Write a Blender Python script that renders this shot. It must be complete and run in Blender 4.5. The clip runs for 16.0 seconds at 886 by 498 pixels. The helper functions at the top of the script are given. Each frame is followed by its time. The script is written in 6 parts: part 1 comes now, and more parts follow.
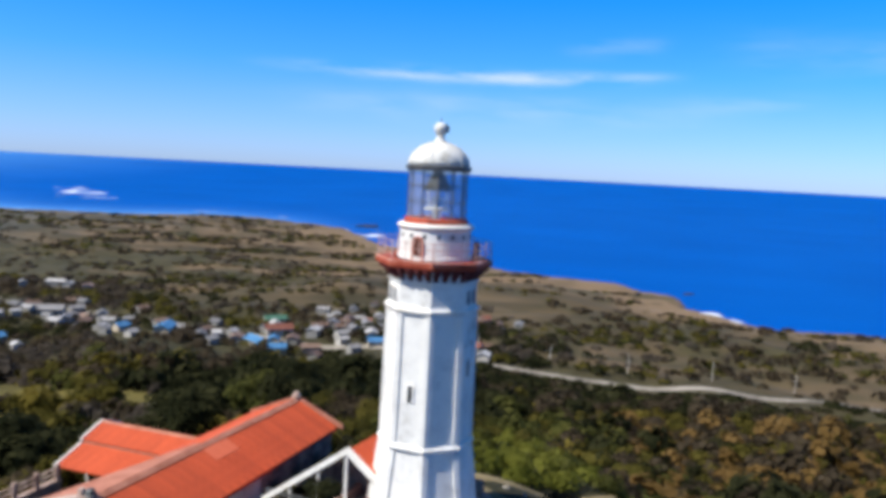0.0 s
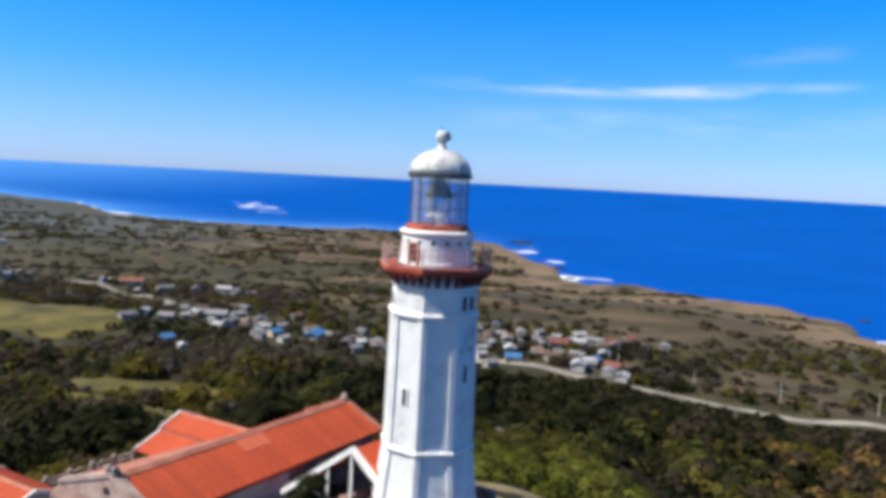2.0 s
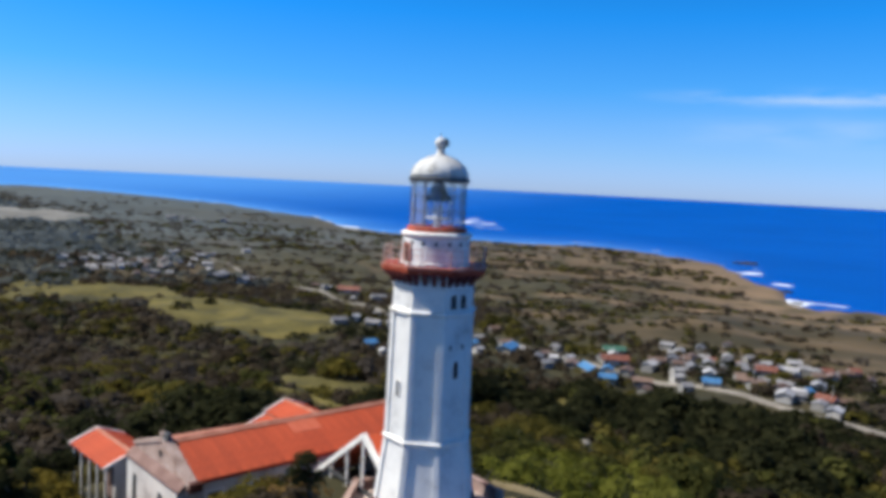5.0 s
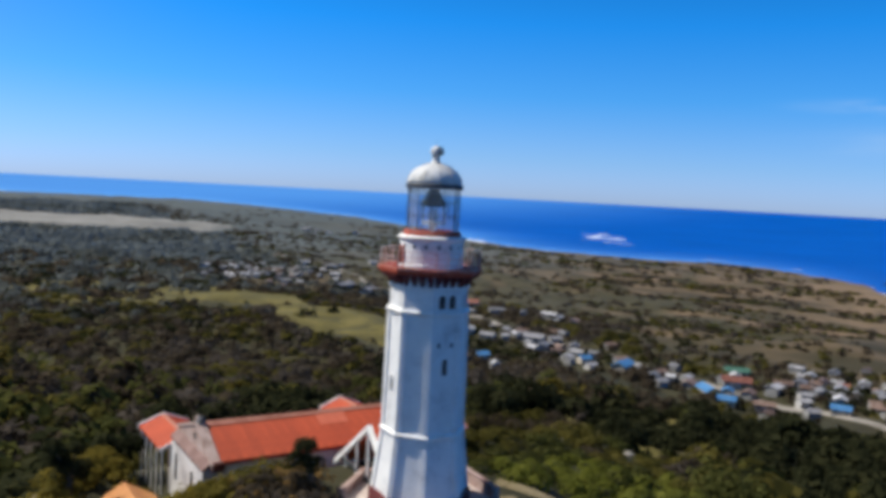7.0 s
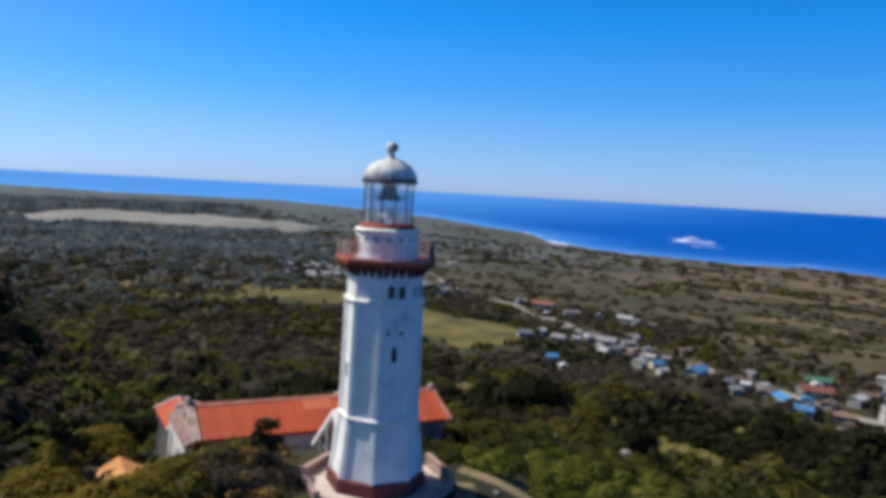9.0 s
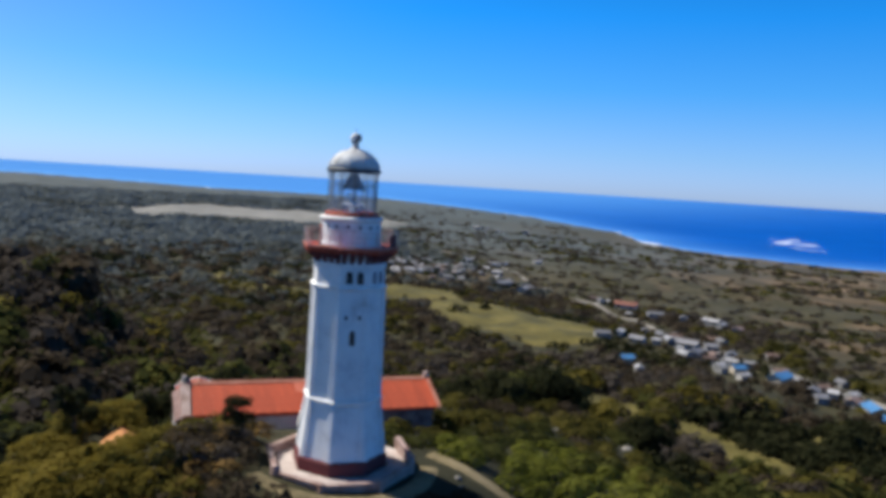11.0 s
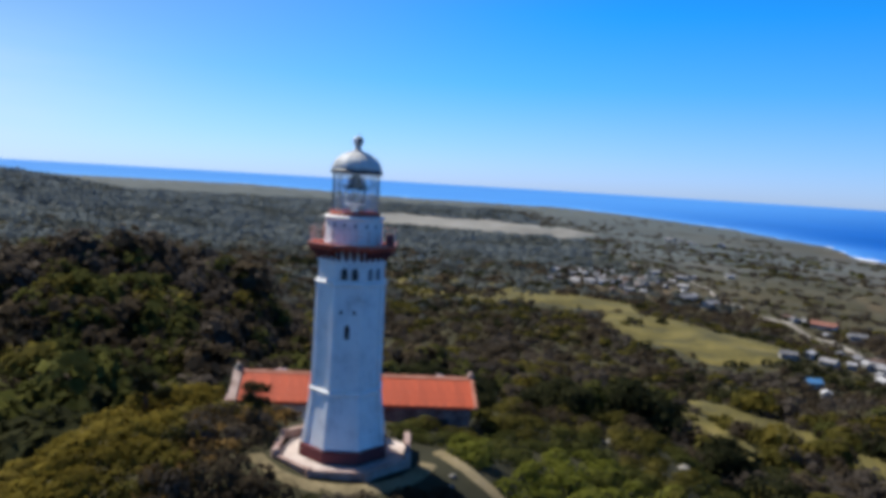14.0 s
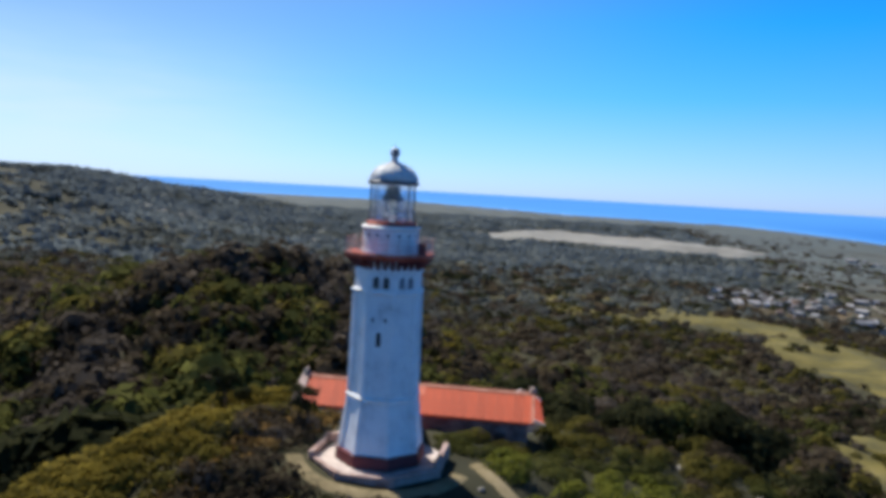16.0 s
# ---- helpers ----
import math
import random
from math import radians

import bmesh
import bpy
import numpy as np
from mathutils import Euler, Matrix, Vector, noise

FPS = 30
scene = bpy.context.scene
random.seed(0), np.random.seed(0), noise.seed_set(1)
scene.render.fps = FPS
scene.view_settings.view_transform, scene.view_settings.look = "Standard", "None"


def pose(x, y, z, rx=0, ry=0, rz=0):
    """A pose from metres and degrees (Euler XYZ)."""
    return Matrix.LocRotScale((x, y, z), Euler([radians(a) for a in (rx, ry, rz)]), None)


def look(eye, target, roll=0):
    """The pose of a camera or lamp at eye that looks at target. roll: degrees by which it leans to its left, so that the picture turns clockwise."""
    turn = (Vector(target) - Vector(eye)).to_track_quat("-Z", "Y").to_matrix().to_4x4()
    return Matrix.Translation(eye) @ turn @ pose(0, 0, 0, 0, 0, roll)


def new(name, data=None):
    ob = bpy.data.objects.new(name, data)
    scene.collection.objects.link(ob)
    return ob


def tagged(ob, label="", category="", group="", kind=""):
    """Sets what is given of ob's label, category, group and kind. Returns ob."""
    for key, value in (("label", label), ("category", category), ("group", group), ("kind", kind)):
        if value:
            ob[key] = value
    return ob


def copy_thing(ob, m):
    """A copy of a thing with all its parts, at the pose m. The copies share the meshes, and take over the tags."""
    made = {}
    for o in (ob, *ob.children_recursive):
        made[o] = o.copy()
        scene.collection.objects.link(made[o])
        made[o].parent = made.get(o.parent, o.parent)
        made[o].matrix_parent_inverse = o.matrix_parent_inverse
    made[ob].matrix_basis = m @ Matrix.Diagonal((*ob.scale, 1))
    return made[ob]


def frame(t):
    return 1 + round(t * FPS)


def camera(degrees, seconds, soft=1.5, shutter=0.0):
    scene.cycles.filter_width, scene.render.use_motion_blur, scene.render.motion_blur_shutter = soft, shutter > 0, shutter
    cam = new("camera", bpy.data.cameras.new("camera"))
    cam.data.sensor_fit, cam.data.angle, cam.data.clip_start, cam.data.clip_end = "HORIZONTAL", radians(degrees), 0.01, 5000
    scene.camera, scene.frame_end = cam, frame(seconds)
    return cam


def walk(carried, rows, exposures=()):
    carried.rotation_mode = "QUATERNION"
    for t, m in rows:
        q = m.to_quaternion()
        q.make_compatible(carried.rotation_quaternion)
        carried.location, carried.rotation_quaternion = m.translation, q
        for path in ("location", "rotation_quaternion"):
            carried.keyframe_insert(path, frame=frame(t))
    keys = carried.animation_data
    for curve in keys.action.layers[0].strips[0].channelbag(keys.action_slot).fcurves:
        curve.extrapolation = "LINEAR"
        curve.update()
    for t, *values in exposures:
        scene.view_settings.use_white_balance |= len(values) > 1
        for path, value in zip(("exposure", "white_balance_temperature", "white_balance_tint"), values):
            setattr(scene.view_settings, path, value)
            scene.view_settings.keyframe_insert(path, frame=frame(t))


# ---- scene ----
cam = camera(58.9, 16.0, 4.8)
PATH = [
    (0, (-0.59, -40.352, 16.726), (-0.54, -38.362, 16.524), 3.0),
    (0.5, (1.449, -40.538, 16.697), (1.397, -38.548, 16.5), 3.0),
    (1, (3.436, -40.6, 16.653), (3.284, -38.615, 16.463), 3.0),
    (1.5, (5.461, -40.465, 16.688), (5.21, -38.489, 16.502), 3.0),
    (2, (7.536, -40.19, 16.669), (7.185, -38.23, 16.488), 3.0),
    (2.5, (9.579, -39.862, 16.66), (9.137, -37.92, 16.482), 3.0),
    (3, (11.638, -39.567, 16.648), (11.103, -37.649, 16.469), 2.9),
    (3.5, (13.589, -39.34, 16.623), (12.961, -37.449, 16.445), 2.8),
    (4, (15.51, -39.082, 16.624), (14.792, -37.224, 16.449), 2.8),
    (6.5, (25.093, -37.051, 16.533), (23.998, -35.385, 16.382), 3.0),
    (7, (27.003, -36.447, 16.531), (25.839, -34.827, 16.384), 3.0),
    (7.5, (28.866, -35.724, 16.544), (27.644, -34.147, 16.397), 3.0),
    (8, (30.702, -34.892, 16.555), (29.438, -33.349, 16.408), 3.1),
    (8.5, (32.44, -33.923, 16.537), (31.141, -32.409, 16.387), 3.1),
    (11, (40.522, -27.953, 16.468), (39.026, -26.636, 16.296), 3.5),
    (11.5, (42.02, -26.529, 16.51), (40.475, -25.271, 16.334), 3.5),
    (12, (43.368, -25.025, 16.509), (41.771, -23.834, 16.334), 3.4),
    (12.5, (44.636, -23.437, 16.545), (42.989, -22.316, 16.371), 3.4),
    (13, (45.817, -21.836, 16.546), (44.127, -20.782, 16.372), 3.4),
    (13.5, (46.947, -20.13, 16.576), (45.217, -19.142, 16.4), 3.4),
    (14, (48.05, -18.215, 16.597), (46.28, -17.301, 16.422), 3.4),
    (14.5, (48.982, -16.374, 16.626), (47.176, -15.533, 16.451), 3.4),
    (15, (49.741, -14.521, 16.716), (47.885, -13.797, 16.547), 3.5),
    (15.5, (50.439, -12.545, 16.683), (48.548, -11.915, 16.52), 3.2),
    (16, (51.063, -10.591, 16.627), (49.142, -10.056, 16.472), 3.2),
]
walk(cam, [(t, look(eye, target, roll)) for t, eye, target, roll in PATH],
     [(0.0, 0.45), (4.0, 0.40), (6.5, 0.20), (8.5, 0.18), (11.0, 0.28), (13.0, 0.30), (16.0, 0.50)])

# ---- light ----
SUN_AZ, SUN_EL = radians(203.5), radians(50)
sun_dir = Vector((math.cos(SUN_AZ) * math.cos(SUN_EL), math.sin(SUN_AZ) * math.cos(SUN_EL), math.sin(SUN_EL)))
sun = new("sun", bpy.data.lights.new("sun", "SUN"))
sun.data.energy, sun.data.angle, sun.data.color = 5.0, radians(0.5), (1.0, 0.95, 0.86)
sun.matrix_world = look((0, 0, 0), tuple(-sun_dir))

world = bpy.data.worlds.new("sky")
scene.world = world
world.use_nodes = True
wn, wl = world.node_tree.nodes, world.node_tree.links
wn.clear()
w_out = wn.new("ShaderNodeOutputWorld")
w_bg = wn.new("ShaderNodeBackground")
w_bg.inputs["Strength"].default_value = 0.068
w_sky = wn.new("ShaderNodeTexSky")
w_sky.sky_type, w_sky.sun_disc = "NISHITA", False
w_sky.sun_elevation = SUN_EL
w_sky.sun_rotation = math.pi / 2 - SUN_AZ
w_sky.altitude, w_sky.air_density, w_sky.dust_density, w_sky.ozone_density = 100, 1.0, 0.2, 1.0
w_lum = wn.new("ShaderNodeRGBToBW")
wl.new(w_sky.outputs["Color"], w_lum.inputs[0])


def wmath(op, a, b=None, c=None):
    n = wn.new("ShaderNodeMath")
    n.operation = op
    for i, s in enumerate((a, b, c)):
        if s is None:
            continue
        if isinstance(s, (int, float)):
            n.inputs[i].default_value = s
        else:
            wl.new(s, n.inputs[i])
    return n.outputs[0]


# thin streaks of high cloud: azimuth and height in degrees, half length, half height, tilt, strength
w_co = wn.new("ShaderNodeTexCoord")
w_xyz = wn.new("ShaderNodeSeparateXYZ")
wl.new(w_co.outputs["Generated"], w_xyz.inputs[0])
w_az = wmath("MODULO", wmath("ADD", wmath("MULTIPLY", wmath("ARCTAN2", w_xyz.outputs["Y"], w_xyz.outputs["X"]), 57.2958), 360.0), 360.0)
w_el = wmath("MULTIPLY", wmath("ARCSINE", w_xyz.outputs["Z"]), 57.2958)
# clear tropical blue, paler towards the horizon
w_blue = wn.new("ShaderNodeValToRGB")
wl.new(wmath("DIVIDE", w_el, 60.0), w_blue.inputs[0])
for k, (height, c) in enumerate(((0.0, (0.74, 1.02, 1.5)), (2.5, (0.52, 1.02, 1.75)), (7.0, (0.21, 1.02, 2.45)), (12.0, (0.06, 1.0, 3.1)), (22.0, (0.03, 0.66, 2.5)), (60.0, (0.025, 0.32, 1.4)))):
    if k > 1:
        w_blue.color_ramp.elements.new(height / 60)
    w_blue.color_ramp.elements[k].position = height / 60
    w_blue.color_ramp.elements[k].color = (*c, 1)
# whiter towards the sun
w_dot = wn.new("ShaderNodeVectorMath")
w_dot.operation = "DOT_PRODUCT"
wl.new(w_co.outputs["Generated"], w_dot.inputs[0])
w_dot.inputs[1].default_value = tuple(sun_dir)
w_glow = wn.new("ShaderNodeMapRange")
w_glow.interpolation_type = "SMOOTHSTEP"
w_glow.inputs["From Min"].default_value, w_glow.inputs["From Max"].default_value = 0.42, 0.95
wl.new(w_dot.outputs["Value"], w_glow.inputs["Value"])
w_pale = wn.new("ShaderNodeMix")
w_pale.data_type = "RGBA"
wl.new(w_glow.outputs[0], w_pale.inputs[0])
wl.new(w_blue.outputs[0], w_pale.inputs[6])
w_pale.inputs[7].default_value = (0.58, 0.86, 1.15, 1)
w_hsv = wn.new("ShaderNodeVectorMath")
w_hsv.operation = "SCALE"
wl.new(w_pale.outputs[2], w_hsv.inputs[0])
wl.new(w_lum.outputs[0], w_hsv.inputs["Scale"])
w_cmb = wn.new("ShaderNodeCombineXYZ")
wl.new(wmath("MULTIPLY", w_az, 0.16), w_cmb.inputs[0])
wl.new(wmath("MULTIPLY", w_el, 0.9), w_cmb.inputs[1])
w_noise = wn.new("ShaderNodeTexNoise")
w_noise.inputs["Scale"].default_value, w_noise.inputs["Detail"].default_value = 1.0, 5.0
wl.new(w_cmb.outputs[0], w_noise.inputs["Vector"])
clouds = 0.0
for az, el, half, thick, tilt, amount in ((88, 6.7, 11, 0.45, 0.0, 0.95), (80, 6.9, 6, 0.3, -0.03, 0.6), (77, 9.0, 3.2, 0.55, -0.05, 0.3),
                                          (68, 5.3, 4, 0.6, 0.0, 0.3), (85, 4.4, 14, 1.0, 0.0, 0.3), (62, 8.5, 7, 1.2, 0.05, 0.2)):
    da = wmath("SUBTRACT", w_az, az)
    de = wmath("SUBTRACT", wmath("SUBTRACT", w_el, el), wmath("MULTIPLY", da, tilt))
    q = wmath("ADD", wmath("POWER", wmath("ABSOLUTE", wmath("DIVIDE", da, half)), 4.0), wmath("POWER", wmath("DIVIDE", de, thick), 2.0))
    clouds = wmath("ADD", wmath("MULTIPLY", wmath("EXPONENT", wmath("MULTIPLY", q, -1.0)), amount), clouds)
w_ramp = wn.new("ShaderNodeMapRange")
w_ramp.inputs["From Min"].default_value, w_ramp.inputs["From Max"].default_value = 0.35, 0.72
wl.new(w_noise.outputs["Fac"], w_ramp.inputs["Value"])
clouds = wmath("MULTIPLY", clouds, w_ramp.outputs["Result"])
# a white veil of high cloud low in the south-west
veil = wmath("ADD", wmath("POWER", wmath("ABSOLUTE", wmath("DIVIDE", wmath("SUBTRACT", w_az, 205.0), 27.0)), 4.0), wmath("POWER", wmath("ABSOLUTE", wmath("DIVIDE", wmath("SUBTRACT", w_el, 2.0), 6.5)), 3.0))
veil = wmath("MULTIPLY", wmath("EXPONENT", wmath("MULTIPLY", veil, -1.0)), wmath("MULTIPLY_ADD", w_noise.outputs["Fac"], 0.5, 0.35))
clouds = wmath("ADD", clouds, veil)
w_mix = wn.new("ShaderNodeMix")
w_mix.data_type = "RGBA"
wl.new(clouds, w_mix.inputs[0])
wl.new(w_hsv.outputs["Vector"], w_mix.inputs[6])
w_mix.inputs[7].default_value = (7.6, 9.2, 11.2, 1)
wl.new(w_mix.outputs[2], w_bg.inputs["Color"])
wl.new(w_bg.outputs[0], w_out.inputs["Surface"])


# ---- materials ----
def material(name, stops, scale=1.0, fine=8.0, rough=0.8, bump=0.2, dist=0.02, metal=0.0, island=0.0, coords="Object", spec=0.3, contrast=(0.3, 0.7), each=0.0, stretch=(1, 1, 1)):
    """Noise of two sizes through a colour ramp; grain as relief; per-piece change of value."""
    m = bpy.data.materials.new(name)
    m.use_nodes = True
    n, l = m.node_tree.nodes, m.node_tree.links
    b = n["Principled BSDF"]
    b.inputs["Roughness"].default_value, b.inputs["Metallic"].default_value = rough, metal
    b.inputs["Specular IOR Level"].default_value = spec
    if coords == "World":
        vec = n.new("ShaderNodeNewGeometry").outputs["Position"]
    else:
        vec = n.new("ShaderNodeTexCoord").outputs["Object"]
    if stretch != (1, 1, 1):
        mp = n.new("ShaderNodeMapping")
        mp.inputs["Scale"].default_value = stretch
        l.new(vec, mp.inputs[0])
        vec = mp.outputs[0]
    a, f = n.new("ShaderNodeTexNoise"), n.new("ShaderNodeTexNoise")
    a.inputs["Scale"].default_value, f.inputs["Scale"].default_value = scale, fine
    a.inputs["Detail"].default_value, f.inputs["Detail"].default_value = 4, 3
    for t in (a, f):
        l.new(vec, t.inputs["Vector"])
    mixed = n.new("ShaderNodeMath")
    mixed.operation = "MULTIPLY_ADD"
    l.new(f.outputs["Fac"], mixed.inputs[0])
    mixed.inputs[1].default_value = 0.4
    sub = n.new("ShaderNodeMath")
    sub.operation = "SUBTRACT"
    l.new(a.outputs["Fac"], sub.inputs[0])
    sub.inputs[1].default_value = 0.2
    l.new(sub.outputs[0], mixed.inputs[2])
    value = mixed.outputs[0]
    if island or each:
        if each:
            r = n.new("ShaderNodeObjectInfo").outputs["Random"]
        else:
            r = n.new("ShaderNodeNewGeometry").outputs["Random Per Island"]
        k = n.new("ShaderNodeMath")
        k.operation = "MULTIPLY_ADD"
        l.new(r, k.inputs[0])
        k.inputs[1].default_value = island or each
        l.new(value, k.inputs[2])
        k2 = n.new("ShaderNodeMath")
        k2.operation = "SUBTRACT"
        l.new(k.outputs[0], k2.inputs[0])
        k2.inputs[1].default_value = (island or each) / 2
        value = k2.outputs[0]
    ramp = n.new("ShaderNodeValToRGB")
    e = ramp.color_ramp.elements
    lo, hi = contrast
    for i, c in enumerate(stops):
        at = lo + (hi - lo) * i / max(1, len(stops) - 1)
        if i < 2:
            e[i].position = at
        else:
            e.new(at)
        e[i].color = (*c, 1)
    l.new(value, ramp.inputs[0])
    l.new(ramp.outputs[0], b.inputs["Base Color"])
    if bump:
        bp = n.new("ShaderNodeBump")
        bp.inputs["Strength"].default_value, bp.inputs["Distance"].default_value = bump, dist
        l.new(f.outputs["Fac"], bp.inputs["Height"])
        l.new(bp.outputs[0], b.inputs["Normal"])
    return m


M_WHITE = material("white_limewash", [(0.47, 0.46, 0.44), (0.68, 0.68, 0.68), (0.78, 0.78, 0.77)], 0.7, 5, 0.75, 0.25, 0.03, contrast=(0.22, 0.56))
M_TRIM = material("white_trim_paint", [(0.66, 0.63, 0.58), (0.82, 0.81, 0.79)], 1.2, 9, 0.65, 0.15, contrast=(0.2, 0.55))
M_RED = material("red_gallery_paint", [(0.24, 0.035, 0.018), (0.40, 0.065, 0.032), (0.48, 0.11, 0.06)], 1.3, 8, 0.65, 0.2)
M_LIP = material("faded_salmon_edge_paint", [(0.36, 0.09, 0.055), (0.52, 0.20, 0.14), (0.60, 0.36, 0.30)], 1.2, 7, 0.65, 0.15)
M_MAROON = material("maroon_plinth_paint", [(0.10, 0.022, 0.025), (0.17, 0.04, 0.04)], 1.0, 7, 0.7, 0.2)
M_DOOR = material("red_brown_door_wood", [(0.055, 0.016, 0.011), (0.12, 0.034, 0.022)], 2, 20, 0.6, 0.2)
M_DARK = material("dark_window_void", [(0.012, 0.014, 0.02), (0.03, 0.035, 0.045)], 2, 9, 0.35, 0.0, spec=0.5)
M_SHADED_WINDOW = material("blue_grey_upper_window", [(0.10, 0.11, 0.13), (0.22, 0.23, 0.26)], 2, 9, 0.4, 0.0, spec=0.5)
M_DOME = material("silver_grey_dome_metal", [(0.32, 0.31, 0.29), (0.56, 0.56, 0.55), (0.66, 0.66, 0.65)], 1.4, 7, 0.65, 0.15, contrast=(0.25, 0.65))
M_IRON = material("dark_grey_iron_paint", [(0.05, 0.055, 0.065), (0.12, 0.125, 0.13)], 3, 14, 0.5, 0.1, metal=0.3)
M_LENS = material("dark_green_brass_hood", [(0.035, 0.04, 0.03), (0.09, 0.085, 0.05)], 3, 10, 0.4, 0.1, metal=0.5)
M_ROOF = material("orange_red_roof_sheet", [(0.36, 0.056, 0.021), (0.52, 0.084, 0.030), (0.60, 0.115, 0.046)], 0.5, 5, 0.7, 0.2, each=0.14, contrast=(0.25, 0.75))
M_ROOF_PALE = material("pale_orange_new_sheet", [(0.54, 0.12, 0.06), (0.62, 0.155, 0.08)], 0.8, 6, 0.6, 0.1)
M_GREYCAP = material("weathered_grey_pink_coping", [(0.24, 0.16, 0.13), (0.42, 0.31, 0.27), (0.50, 0.40, 0.36)], 0.9, 6, 0.85, 0.3)
M_PLASTER = material("stained_white_plaster", [(0.34, 0.31, 0.30), (0.56, 0.53, 0.51), (0.66, 0.64, 0.62)], 0.6, 5, 0.85, 0.3, contrast=(0.25, 0.65))
M_STONE = material("grey_mauve_rubble_wall", [(0.13, 0.11, 0.11), (0.26, 0.22, 0.21), (0.34, 0.30, 0.28)], 1.0, 4, 0.9, 0.5, 0.05)
# wall colour with the shade under eave and veranda painted in
M_SHADE = material("shaded_mauve_brown_brick", [(0.12, 0.07, 0.062), (0.21, 0.135, 0.12), (0.28, 0.20, 0.18)], 1.0, 4, 0.9, 0.5, 0.04)
M_PAVE = material("pale_terrace_paving", [(0.34, 0.26, 0.23), (0.50, 0.42, 0.38), (0.56, 0.49, 0.45)], 0.8, 6, 0.85, 0.2)
M_CURB = material("brown_pink_terrace_wall", [(0.18, 0.10, 0.085), (0.34, 0.235, 0.205), (0.43, 0.32, 0.285)], 0.9, 5, 0.85, 0.3)
M_PATH = material("sandy_path_soil", [(0.10, 0.08, 0.04), (0.19, 0.15, 0.08), (0.25, 0.20, 0.115)], 0.35, 3, 0.95, 0.4, 0.05, coords="World")
M_RIDGE = material("dull_orange_ridge_tiles", [(0.30, 0.11, 0.07), (0.46, 0.20, 0.14)], 1.0, 6, 0.8, 0.3)
M_PENT = material("mauve_brown_ledge", [(0.15, 0.085, 0.075), (0.26, 0.17, 0.15)], 1.0, 6, 0.85, 0.3)
M_ROCK = material("pale_rock", [(0.13, 0.12, 0.10), (0.28, 0.26, 0.23)], 1.0, 5, 0.9, 0.5, 0.05)
M_BARK = material("brown_grey_bark", [(0.05, 0.035, 0.025), (0.11, 0.085, 0.06)], 2, 12, 0.9, 0.4)


def glass_material():
    m = bpy.data.materials.new("lantern_glass")
    m.use_nodes = True
    n, l = m.node_tree.nodes, m.node_tree.links
    n.clear()
    out, mix, tr, gl = (n.new("ShaderNode" + k) for k in ("OutputMaterial", "MixShader", "BsdfTransparent", "BsdfGlossy"))
    tr.inputs[0].default_value = (0.95, 0.97, 0.98, 1)
    gl.inputs["Roughness"].default_value = 0.08
    mix.inputs[0].default_value = 0.13
    l.new(tr.outputs[0], mix.inputs[1])
    l.new(gl.outputs[0], mix.inputs[2])
    # white diffuse share painted in for the sky reflected by the panes
    sky_sheen, m2 = n.new("ShaderNodeBsdfDiffuse"), n.new("ShaderNodeMixShader")
    sky_sheen.inputs[0].default_value = (0.75, 0.78, 0.80, 1)
    m2.inputs[0].default_value = 0.16
    l.new(mix.outputs[0], m2.inputs[1])
    l.new(sky_sheen.outputs[0], m2.inputs[2])
    l.new(m2.outputs[0], out.inputs[0])
    return m


